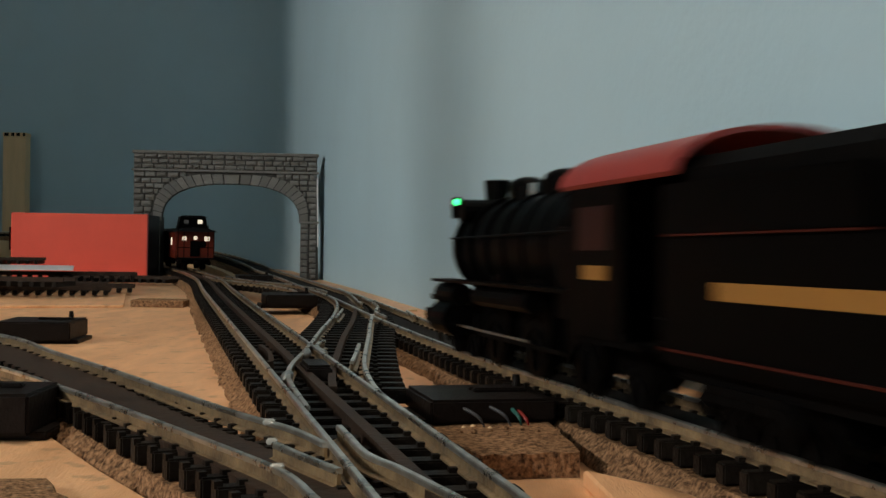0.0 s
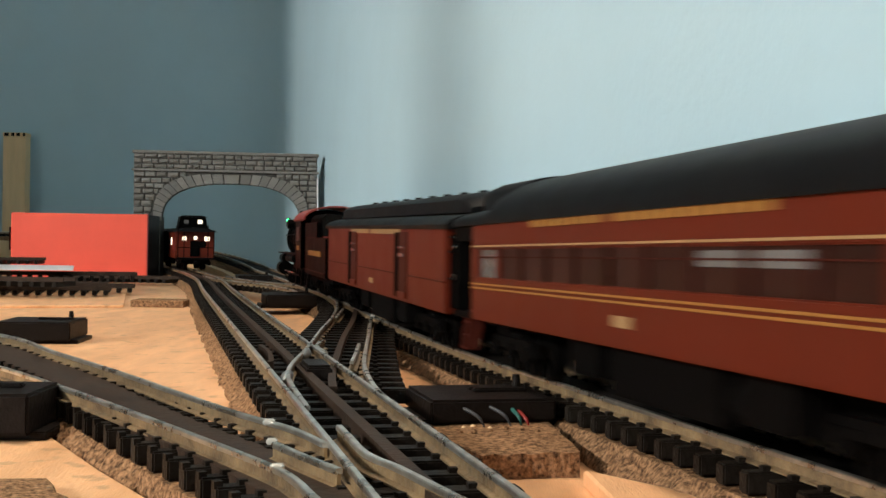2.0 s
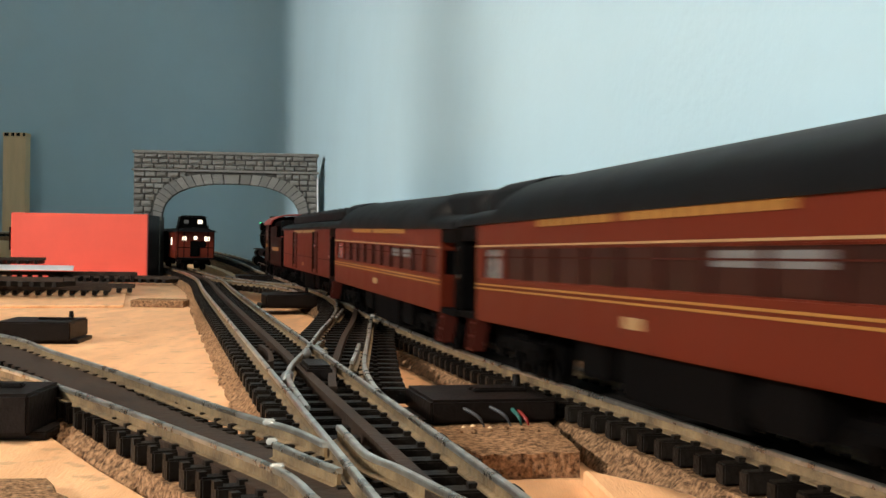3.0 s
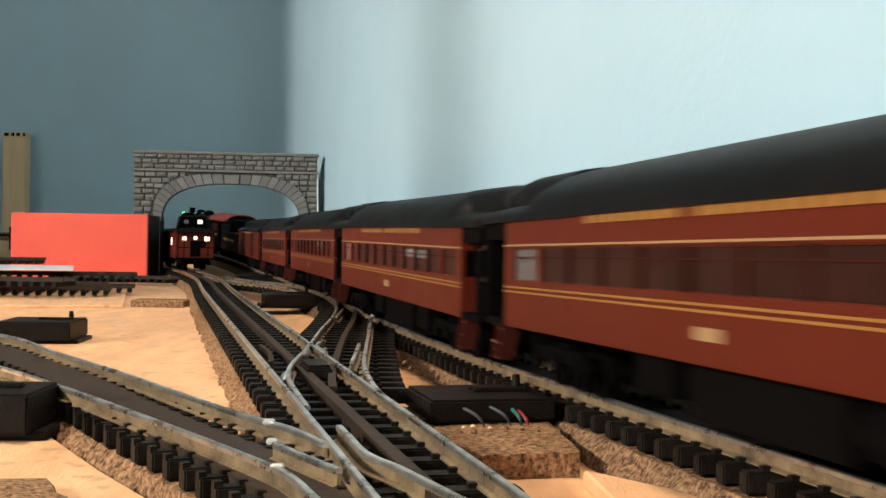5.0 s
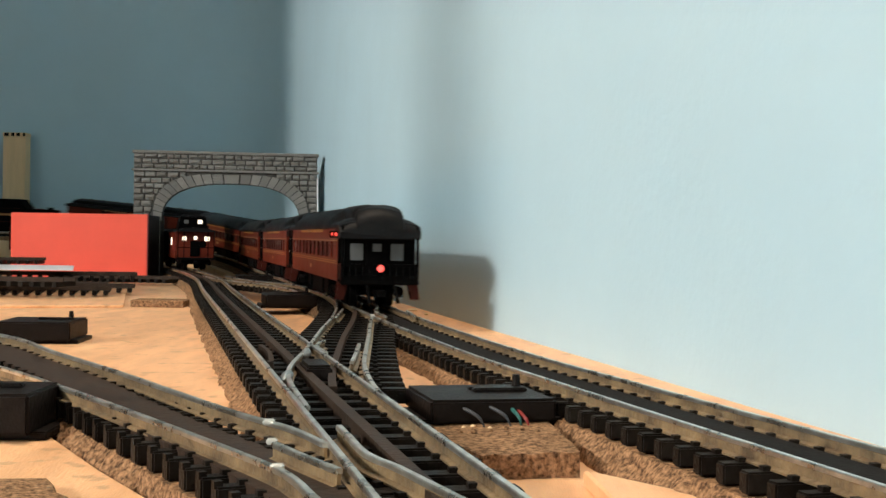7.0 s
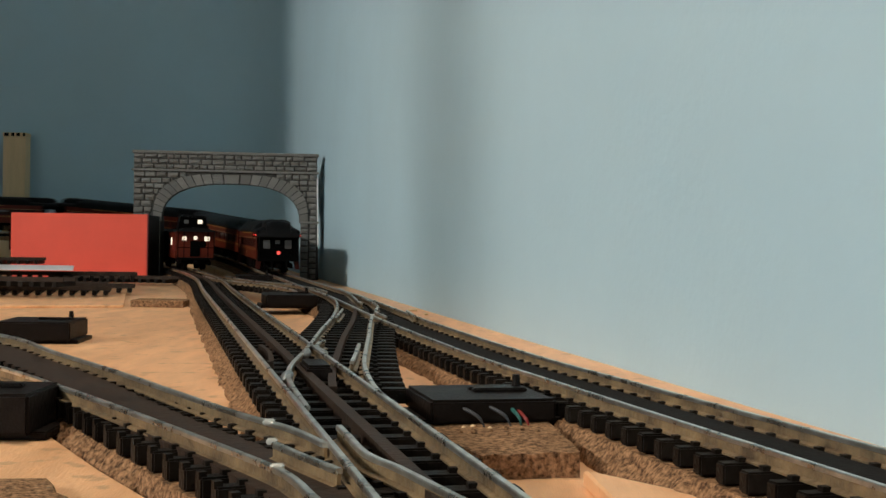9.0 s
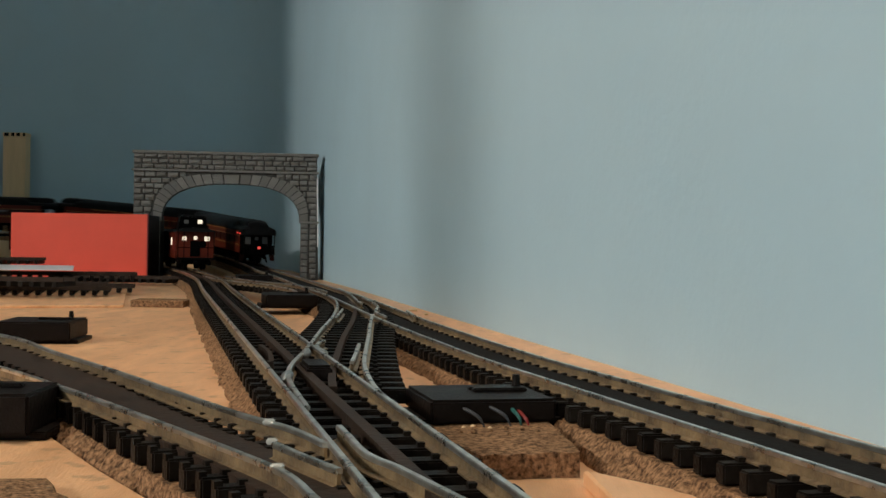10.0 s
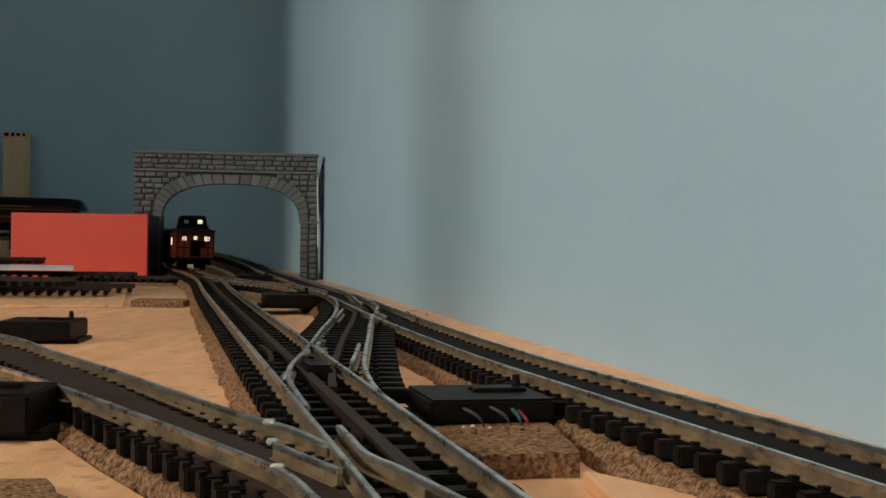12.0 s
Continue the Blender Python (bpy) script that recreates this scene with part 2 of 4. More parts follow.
CROSS_LEFT = [(-0.0745, 0.735), (-0.0653, 0.6916), (-0.0541, 0.6274), (-0.0478, 0.5650), (-0.0430, 0.4876), (-0.0405, 0.4150), (-0.0382, 0.3643), (-0.0371, 0.3330),
              (-0.0362, 0.3016), (-0.0346, 0.2809), (-0.0316, 0.2609), (-0.0274, 0.2400), (-0.0228, 0.2180)]
CROSS_RIGHT = [(-0.0280, 0.497), (-0.0262, 0.455), (-0.0239, 0.4100), (-0.0211, 0.3479), (-0.0191, 0.3071), (-0.0167, 0.2810), (-0.0140, 0.2590), (-0.0105, 0.2370)]
RAIL_HEAD = [(-0.00055, 0.0020), (0.00055, 0.0020), (0.00055, 0.0026), (0.0004, 0.0028), (-0.0004, 0.0028), (-0.00055, 0.0026)]
RAIL_WEB = [(-0.0012, 0.0), (0.0012, 0.0), (0.0012, 0.0003), (0.0003, 0.0006), (0.0003, 0.0020), (-0.0003, 0.0020), (-0.0003, 0.0006), (-0.0012, 0.0003)]


def cut(ctrl, a, b, step=0.004):
    """The stretch of the line between the depths a and b (y)."""
    p = curve_points(ctrl, step)
    return p[(p[:, 1] >= min(a, b)) & (p[:, 1] <= max(a, b))]


def rail(parent, pts, off):
    r = smooth(part("rail", sweep(bmesh.new(), pts, RAIL_WEB, off, TIETOP), RAILSIDE, parent, "tarnished rail side"), 30)
    h = part("rail_head", sweep(bmesh.new(), pts, RAIL_HEAD, off, TIETOP), RAIL, r, "polished nickel rail head")
    smooth(h, 30)
    return r


def track(name, label, pts, web=0.0042, web_top=0.0037, web_mat=None, bed=0.0142, spikes=None, width=0.0277, pitch=0.0079, tie=0.0029, cork=True, centre=True, rails=(-1, 1)):
    """Roadbed, rails, centre strip and ties along the line; cork may be the depth (y) from which the roadbed begins."""
    t = thing(name, label, "track", "model tracks")
    if cork:
        ground = pts if cork is True else pts[pts[:, 1] > cork]
        part("cork_roadbed", cork_bed(ground, bed), CORK, t, "crumbly brown cork roadbed")
    for k in rails:
        rail(t, pts, k * (GAUGE / 2 + 0.0005))
    if centre:
        part("tie_web", sweep(bmesh.new(), pts, [(-web, 0.001), (web, 0.001), (web, web_top), (-web, web_top)], 0, CORKTOP), web_mat or TIEWEB, t)
    d = np.concatenate([[0], np.cumsum(np.linalg.norm(np.diff(pts, axis=0), axis=1))])
    right = side_of(pts)
    rng = random.Random(len(name))
    me = bpy.data.meshes.new("tie")
    b = bmesh.new()
    bx(b, -width / 2, width / 2, -tie / 2, tie / 2, 0, TIETOP - CORKTOP, bevel=0.0003)
    for k in (-1, 1):
        for q in (-1, 1):
            x = k * (spikes or GAUGE / 2 + 0.0005) + q * 0.0017
            bx(b, x - 0.0006, x + 0.0006, -0.0007, 0.0007, 0.003, TIETOP - CORKTOP + 0.0007)
    b.to_mesh(me)
    b.free()
    me.materials.append(TIE)
    for s in np.arange(pitch / 2, d[-1], pitch):
        p = [np.interp(s, d, pts[:, k]) for k in range(3)]
        r = [np.interp(s, d, right[:, k]) for k in range(2)]
        ob = new("tie", me)
        ob.parent = t
        ob.matrix_basis = Matrix.Translation((p[0], p[1], p[2] + CORKTOP)) @ Matrix.Rotation(math.atan2(r[1], r[0]) + rng.uniform(-0.03, 0.03), 4, "Z")
    return t


def cork_bed(pts, bed):
    """Roadbed with crumbling edges: a flat crown and ragged sloping shoulders."""
    rng = random.Random(int(bed * 1e5))
    p = np.array([[np.interp(i, range(len(pts)), pts[:, k]) for k in range(3)] for i in np.arange(0, len(pts) - 1, 0.34 if len(pts) < 200 else 0.7)])
    r = side_of(p)
    bm = bmesh.new()
    prof = [(-bed - 0.0060, -0.012), (-bed - 0.0037, 0.0006), (-bed - 0.0020, 0.0030), (-bed, 0.0), (bed, 0.0), (bed + 0.0020, 0.0030), (bed + 0.0037, 0.0006), (bed + 0.0060, -0.012)]
    rows = []
    for a, q in zip(p, r):
        row = []
        for i, (o, z) in enumerate(prof):
            z = CORKTOP if i in (3, 4) else z
            j = rng.uniform(-0.0008, 0.0008) if i in (1, 2, 5, 6) else rng.uniform(-0.0004, 0.0004)
            zz = rng.uniform(-0.0006, 0.0006) if i in (1, 2, 5, 6) else (rng.uniform(-0.0005, 0.0) if i in (3, 4) else 0)
            row.append(bm.verts.new((*(a + q * (o + j))[:2], a[2] + z + zz)))
        rows.append(row)
    for a, b in zip(rows, rows[1:]):
        for i in range(7):
            bm.faces.new((a[i], a[i + 1], b[i + 1], b[i]))
    bmesh.ops.recalc_face_normals(bm, faces=bm.faces)
    return bm


def riser(pts):
    """The plywood ramp under the climbing stretch."""
    p = pts[(pts[:, 2] > 0.0004) & ((pts[:, 1] > 1.0) | (pts[:, 0] < -0.5))]
    r = side_of(p)
    bm = bmesh.new()
    rows = [[bm.verts.new((*(a + q * o)[:2], h)) for o, h in ((-0.026, 0.0), (0.026, 0.0), (0.026, a[2]), (-0.026, a[2]))] for a, q in zip(p, r)]
    for a, b in zip(rows, rows[1:]):
        for i in range(4):
            bm.faces.new((a[i], a[(i + 1) % 4], b[(i + 1) % 4], b[i]))
    bm.faces.new(rows[0][::-1])
    bm.faces.new(rows[-1])
    bmesh.ops.recalc_face_normals(bm, faces=bm.faces)
    tagged(part("track_ramp", bm, PINE), "long low wooden ramp carrying the climbing track", "ramp", kind="structure")


main_pts = curve_points(MAIN, 0.006)
riser(main_pts)
track("main_track", "nickel rail track on dark ties along the backdrop", main_pts, web=0.0062)
second_pts = cut(SECOND, 0.05, 1.62, 0.005)
track("second_track", "weathered nickel rail track with dark ties and a brown centre strip", second_pts, web=0.0011, web_top=0.0050, web_mat=BROWNWEB, pitch=0.0112, tie=0.0042, bed=0.0128)
front_pts = cut(FRONT, 0.10, 0.47, 0.004)
front = track("front_track", "curved nickel rail track on thick cork roadbed", front_pts, web=0.0062, web_mat=BROWNWEB, width=0.0204, bed=0.0095, cork=0.198, rails=(), spikes=0.0080)
for line, end in ((FRONT_UPPER, 0.181), (FRONT_LOWER, 0.120)):
    rail(front, cut(line, end, 0.47, 0.004), 0.0)
shim = sweep(bmesh.new(), front_pts[front_pts[:, 1] < 0.199], [(-0.0118, 0.0), (0.0118, 0.0), (0.0105, CORKTOP - 0.0001), (-0.0105, CORKTOP - 0.0001)])
tagged(part("cork_shim", shim, CORK), "crumbly cork strip under the front track", "cork strip")
cross = track("crossover_track", "turnout crossover with bent closure rails", cut(CROSS, 0.262, 0.64, 0.003), cork=False, web=0.0009, web_top=0.0048, web_mat=BROWNWEB, rails=(),
              pitch=0.0112, tie=0.0042, width=0.0335)
for line, a, b in ((CROSS_LEFT, 0.345, 0.73), (CROSS_LEFT, 0.222, 0.331), (CROSS_RIGHT, 0.240, 0.492)):
    rail(cross, cut(line, a, b, 0.003), 0.0)


LINK = [(-0.190, 1.02), (-0.166, 0.945), (-0.140, 0.885), (-0.112, 0.835), (-0.088, 0.770), (-0.074, 0.715)]
track("connecting_track", "dark weathered track linking the two lines", cut(LINK, 0.72, 1.0, 0.004), cork=False, web=0.0009, web_top=0.0046, web_mat=BROWNWEB, pitch=0.0112, tie=0.0042)


# ---- tunnel portal ----
ARCH_X = 0.0055


def arch(a):
    """The opening's edge at the angle a: a flat ellipse over upright legs."""
    c, s = math.cos(a), math.sin(a)
    return ARCH_X + 0.0706 * math.copysign(abs(c) ** 0.8, c), 0.060 + 0.038 * abs(s) ** 0.8


def in_arch(x, z, grow=0.0):
    x -= ARCH_X
    if z < 0.060:
        return abs(x) < 0.0706 + grow
    return abs(x / (0.0706 + grow)) ** 2.5 + abs((z - 0.060) / (0.038 + grow)) ** 2.5 < 1


def stone(parent, x0, x1, z0, z1, rng, y=0.0):
    """One rough-faced block, standing proud of the mortar."""
    d = 0.0011 + rng.uniform(0, 0.0009)
    g = 0.0005
    x0, x1, z0, z1 = x0 + g, x1 - g, z0 + g, z1 - g
    bm = bmesh.new()
    i = min(0.0009, (x1 - x0) * 0.2, (z1 - z0) * 0.2)
    j = lambda: rng.uniform(-0.0008, 0.0008)
    back = [bm.verts.new(p) for p in ((x0, y, z0), (x1, y, z0), (x1, y, z1), (x0, y, z1))]
    front = [bm.verts.new((p[0] + j(), y - d + j(), p[1] + j())) for p in ((x0 + i, z0 + i), (x1 - i, z0 + i), (x1 - i, z1 - i), (x0 + i, z1 - i))]
    c = bm.verts.new(((x0 + x1) / 2, y - d - 0.0004 + j(), (z0 + z1) / 2 + j()))
    for k in range(4):
        bm.faces.new((back[k], back[(k + 1) % 4], front[(k + 1) % 4], front[k]))
        bm.faces.new((front[k], front[(k + 1) % 4], c))
    bmesh.ops.recalc_face_normals(bm, faces=bm.faces)
    part("stone", bm, STONE, parent)


def portal():
    t = thing("tunnel_portal", "grey cut-stone double-track tunnel portal of plaster", "tunnel portal", m=pose(-0.2210, 1.262, 0, 0, 0, 8.0) @ Matrix.Diagonal((0.978, 1, 0.99, 1)))
    rng = random.Random(4)
    o = [(-0.0935, 0), (-0.0935, 0.1285), (0.0935, 0.1285), (0.0965, 0), (ARCH_X + 0.0722, 0), (ARCH_X + 0.0722, 0.058)]
    o += [arch(math.pi * i / 24) for i in range(25)]
    o += [(ARCH_X - 0.0722, 0.058), (ARCH_X - 0.0722, 0)]
    part("mortar_slab", prism(bmesh.new(), o, 0, 0.018), MORTAR, t, "dark plaster joints and back")
    part("coping", box(-0.0955, 0.0955, -0.0022, 0.018, 0.1275, 0.1305, bevel=0.0006), STONE, t)
    part("string_course", box(-0.0958, 0.0958, -0.0028, 0.0, 0.1095, 0.1118, bevel=0.0005), STONE, t, "projecting stone ledge")
    # White strip that paints light onto the slab's right-hand side.
    part("lit_edge", prism(bmesh.new(), [(0.0936, 0.104), (0.0946, 0.108), (0.0962, 0.036), (0.0948, 0.034), (0.0945, 0.060), (0.0938, 0.085)], -0.0012, 0.004), WHITEP, t, "white strip painted as the lit side of the slab")
    for x0, x1 in ((-0.0965, ARCH_X - 0.0700), (ARCH_X + 0.0700, 0.0965)):
        part("impost", box(x0, x1, -0.0026, 0.0, 0.0585, 0.0608, bevel=0.0004), STONE, t)
    for z0, z1 in ((0.112, 0.117), (0.117, 0.1224), (0.1224, 0.1274)):
        x = -0.0940
        while x < 0.092:
            w = rng.uniform(0.0065, 0.0135)
            if x + w > 0.086:
                w = 0.0938 - x
            stone(t, x, x + w, z0, z1, rng)
            x += w
    z = 0.001
    while z < 0.107:
        h = rng.uniform(0.0052, 0.0066)
        if abs(z - 0.0585) < 0.005 and z < 0.0585:
            h = 0.0583 - z
        if 0.0575 < z < 0.0608:
            z = 0.0610
        h = min(h, 0.1093 - z)
        for side in (-1, 1):
            x = 0.0940
            while x > 0.004:
                w = rng.uniform(0.0062, 0.0125)
                a, b = x - w, x
                if in_arch(side * a, z, 0.0098) or in_arch(side * a, z + h, 0.0098):
                    a = next((q for q in np.linspace(a, b, 30) if not in_arch(side * q, z, 0.0100)), b)
                if b - a > 0.0022:
                    stone(t, *((a, b) if side > 0 else (-b, -a)), z, z + h, rng)
                if a > x - w:
                    break
                x = a
        z += h
    n = 25
    for i in range(n):
        a0, a1 = math.pi * (i + 0.06) / n, math.pi * (i + 0.94) / n
        p, q = arch(a0), arch(a1)
        g = 0.0086 + 0.0035 * abs(math.sin(2 * math.pi * (i + 0.5) / n)) ** 1.5

        def out(a):
            c, s = math.cos(a), math.sin(a)
            return ARCH_X + (0.0706 + g) * math.copysign(abs(c) ** 0.8, c), 0.0605 + min(0.0486, (0.038 + g) * abs(s) ** 0.8)
        bm = prism(bmesh.new(), [p, out(a0), out(a1), q], -0.0018 - rng.uniform(0, 0.0006), 0.0005)
        part("voussoir", bm, STONE, t)
    for side in (-1, 1):
        z = 0.001
        while z < 0.055:
            h = rng.uniform(0.0055, 0.0075)
            stone(t, *sorted((ARCH_X + side * 0.0712, ARCH_X + side * 0.0800)), z, min(z + h, 0.0583), rng)
            z += h


portal()


# ---- vehicles ----
def wheelset(parent, y, r, gauge=GAUGE, material=None):
    bm = bmesh.new()
    cyl(bm, (-gauge / 2 - 0.001, 0, 0), (gauge / 2 + 0.001, 0, 0), 0.0011, 8)
    for k in (-1, 1):
        x = k * (gauge / 2 + 0.0004)
        cyl(bm, (x - 0.0013, 0, 0), (x + 0.0013, 0, 0), r, 20)
        cyl(bm, (x - k * 0.0013, 0, 0), (x - k * 0.0019, 0, 0), r + 0.0007, 20)
        for j in range(6):
            a = math.pi / 3 * j
            c, s = math.cos(a), math.sin(a)
            cyl(bm, (x + k * 0.0016, 0.25 * r * c, 0.25 * r * s), (x + k * 0.0016, 0.85 * r * c, 0.85 * r * s), 0.0005, 5)
    w = part("wheelset", bm, material or DARK, parent)
    w.location = (0, y, r)
    SPIN.append((w, y, r))
    return w


def truck(parent, y, axles, r=0.006, spread=0.0125):
    bm = bmesh.new()
    e = spread * (axles - 1) / 2
    for k in (-1, 1):
        x = k * 0.0138
        prism_pts = [(-e - 0.005, 0.0055), (-e - 0.002, 0.0088), (e + 0.002, 0.0088), (e + 0.005, 0.0055), (e + 0.002, 0.0040), (e - 0.002, 0.0062), (-e + 0.002, 0.0062), (-e - 0.002, 0.0040)]
        a = [bm.verts.new((x - 0.0009, p, q)) for p, q in prism_pts]
        b = [bm.verts.new((x + 0.0009, p, q)) for p, q in prism_pts]
        for i in range(8):
            bm.faces.new((a[i], a[(i + 1) % 8], b[(i + 1) % 8], b[i]))
        bm.faces.new(a[::-1])
        bm.faces.new(b)
        for i in range(axles):
            bx(bm, x - 0.0016 if k < 0 else x, x if k < 0 else x + 0.0016, -e + i * spread - 0.0016, -e + i * spread + 0.0016, 0.0042, 0.0076)
    bx(bm, -0.0135, 0.0135, -0.003, 0.003, 0.0060, 0.0100)
    bmesh.ops.recalc_face_normals(bm, faces=bm.faces)
    t = part("truck", bm, DARK, parent)
    t.location = (0, y, 0)
    for i in range(axles):
        wheelset(t, -e + i * spread, r)
    return t


SPIN = []
EAVE, TOPZ, HALF = 0.0367, 0.0468, 0.0176


def roof_outline(w=0.0183):
    """The clerestory roof's section, from eave to eave."""
    left = [(-w, EAVE - 0.0012), (-w - 0.0002, EAVE), (-w + 0.0012, EAVE + 0.0022), (-w + 0.004, EAVE + 0.0038), (-0.0118, EAVE + 0.0047), (-0.0114, EAVE + 0.0072),
            (-0.0098, EAVE + 0.0084), (-0.0055, TOPZ - 0.0006), (0.0, TOPZ)]
    return left + [(-x, z) for x, z in left[-2::-1]]


def loft(outline, rings):
    """A closed section carried along y; each ring is (y, height above the eave, width)."""
    bm = bmesh.new()
    rows = [[bm.verts.new((x * w, y, EAVE + (z - EAVE) * k if z > EAVE else z)) for x, z in outline] for y, k, w in rings]
    n = len(outline)
    for a, b in zip(rows, rows[1:]):
        for i in range(n):
            bm.faces.new((a[i], a[(i + 1) % n], b[(i + 1) % n], b[i]))
    bm.faces.new(rows[0])
    bm.faces.new(rows[-1])
    bmesh.ops.recalc_face_normals(bm, faces=bm.faces)
    return bm


def round_roof(parent, y0, y1):
    """A turtle-back roof whose ends step down over the vestibules."""
    half = [(-0.0183, EAVE - 0.0012), (-0.0183, EAVE), (-0.0176, EAVE + 0.0024), (-0.0162, EAVE + 0.0045), (-0.0140, EAVE + 0.0062), (-0.0112, EAVE + 0.0078), (-0.0076, EAVE + 0.0091),
            (-0.0038, EAVE + 0.0098), (0.0, TOPZ)]
    o = half + [(-x, z) for x, z in half[-2::-1]]
    up = ((0.0, 0.22, 0.96), (0.0015, 0.33, 0.99), (0.006, 0.38, 1.0), (0.033, 0.40, 1.0), (0.035, 0.62, 1.0), (0.038, 0.90, 1.0), (0.043, 1.0, 1.0))
    rings = [(y0 + d, k, w) for d, k, w in up] + [(y1 - d, k, w) for d, k, w in up[::-1]]
    r = smooth(part("roof", loft(o, rings), ROOFK, parent), 50)
    hood = [(-0.0112, EAVE + 0.0015), (-0.0112, EAVE + 0.0070), (-0.0103, EAVE + 0.0084), (-0.0080, EAVE + 0.0095), (-0.0040, EAVE + 0.0101), (0.0, TOPZ - 0.0003)]
    hood += [(-x, z) for x, z in hood[-2::-1]]
    for y, e in ((y0, 1), (y1, -1)):
        rings = [(y + e * d, k, w) for d, k, w in ((0.0040, 0.50, 0.88), (0.0055, 0.78, 0.95), (0.009, 0.95, 1.0), (0.015, 1.0, 1.0), (0.046, 1.0, 1.0))]
        smooth(part("end_hood", loft(hood, rings), ROOFK, r), 35)


def roof(parent, y0, y1, clerestory_in=0.012):
    lower = [(x, z) for x, z in roof_outline() if z <= EAVE + 0.0048]
    bm = prism(bmesh.new(), lower, y0, y1)
    for v in bm.verts:
        if abs(v.co.y - y0) < 1e-6 or abs(v.co.y - y1) < 1e-6:
            v.co.z -= max(0, v.co.z - EAVE) * 0.35
    r = smooth(part("roof", bm, ROOFK, parent), 40)
    bm = bmesh.new()
    upper = [(-0.0118, EAVE + 0.0035)] + [(x, z) for x, z in roof_outline() if z > EAVE + 0.0048] + [(0.0118, EAVE + 0.0035)]
    rings = []
    for y, k in ((y0 + clerestory_in * 0.3, 0.35), (y0 + clerestory_in * 0.55, 0.78), (y0 + clerestory_in, 1.0), (y1 - clerestory_in, 1.0), (y1 - clerestory_in * 0.55, 0.78), (y1 - clerestory_in * 0.3, 0.35)):
        rings.append([bm.verts.new((x * (0.86 + 0.14 * k), y, EAVE + 0.0035 + (z - EAVE - 0.0035) * k)) for x, z in upper])
    for a, b in zip(rings, rings[1:]):
        for i in range(len(upper)):
            bm.faces.new((a[i], a[(i + 1) % len(upper)], b[(i + 1) % len(upper)], b[i]))
    bm.faces.new(rings[0])
    bm.faces.new(rings[-1])
    bmesh.ops.recalc_face_normals(bm, faces=bm.faces)
    smooth(part("clerestory", bm, ROOFK, r), 40)
    for i in range(9):
        y = y0 + 0.03 + (y1 - y0 - 0.06) * i / 8
        b = cyl(bmesh.new(), (0, y, TOPZ - 0.0006), (0, y, TOPZ + 0.0006), 0.0014, 8)
        part("vent", b, ROOFK, r)


def steps(parent, y, side):
    """An open flight of three treads between two thin sides."""
    for k in range(3):
        x0, x1 = HALF - 0.0036 + 0.0005 * k, HALF - 0.0002 + 0.0005 * k
        z = 0.0112 - 0.0033 * k
        part("step", box(*sorted((side * x0, side * x1)), y - 0.0023, y + 0.0023, z - 0.0006, z, bevel=0.0002), TUSCAN, parent)
    for q in (-1, 1):
        o = [(side * (HALF - 0.0040), 0.0120), (side * (HALF + 0.0002), 0.0120), (side * (HALF + 0.0012), 0.0042), (side * (HALF - 0.0022), 0.0042)]
        part("step_side", prism(bmesh.new(), o, y + q * 0.0025 - 0.0003, y + q * 0.0025 + 0.0003), TUSCAN2, parent)


def lettering(parent, y, z, length, height, material, side=-1, words=((0, 0.46), (0.54, 1.0)), name="lettering"):
    """Illegible lettering as plain bars."""
    for a, b in words:
        x = side * (HALF + 0.0002)
        part(name, box(min(x, x + side * 0.0001), max(x, x + side * 0.0001), y - length / 2 + a * length, y - length / 2 + b * length, z - height / 2, z + height / 2), material, parent, "plain gold lettering bar")


# two words of narrow bars
WORDS = [(i * 0.046, i * 0.046 + 0.036) for i in range(12)] + [(0.60 + i * 0.046, 0.636 + i * 0.046) for i in range(9)]


def underside(c, L):
    b = bmesh.new()
    bx(b, -0.003, 0.003, -L, L, 0.0085, 0.0122)
    # Equipment boxes, enlarged so dark bulk fills in the shade below the car.
    bx(b, -0.0155, -0.007, -0.034, 0.012, 0.0030, 0.0121, bevel=0.0005)
    bx(b, -0.0150, -0.009, -0.054, -0.038, 0.0042, 0.0121, bevel=0.0005)
    bx(b, 0.006, 0.0155, -0.052, 0.050, 0.0022, 0.0121, bevel=0.0005)
    bx(b, -0.0155, -0.010, 0.018, 0.034, 0.0050, 0.0121, bevel=0.0005)
    part("underframe", b, DARK, c)
    for s in (-1, 1):
        b = bmesh.new()
        cyl(b, (s * 0.012, -0.045, 0.0072), (s * 0.012, -0.033, 0.0072), 0.0026, 12)
        part("air_tank", b, DARK, c)


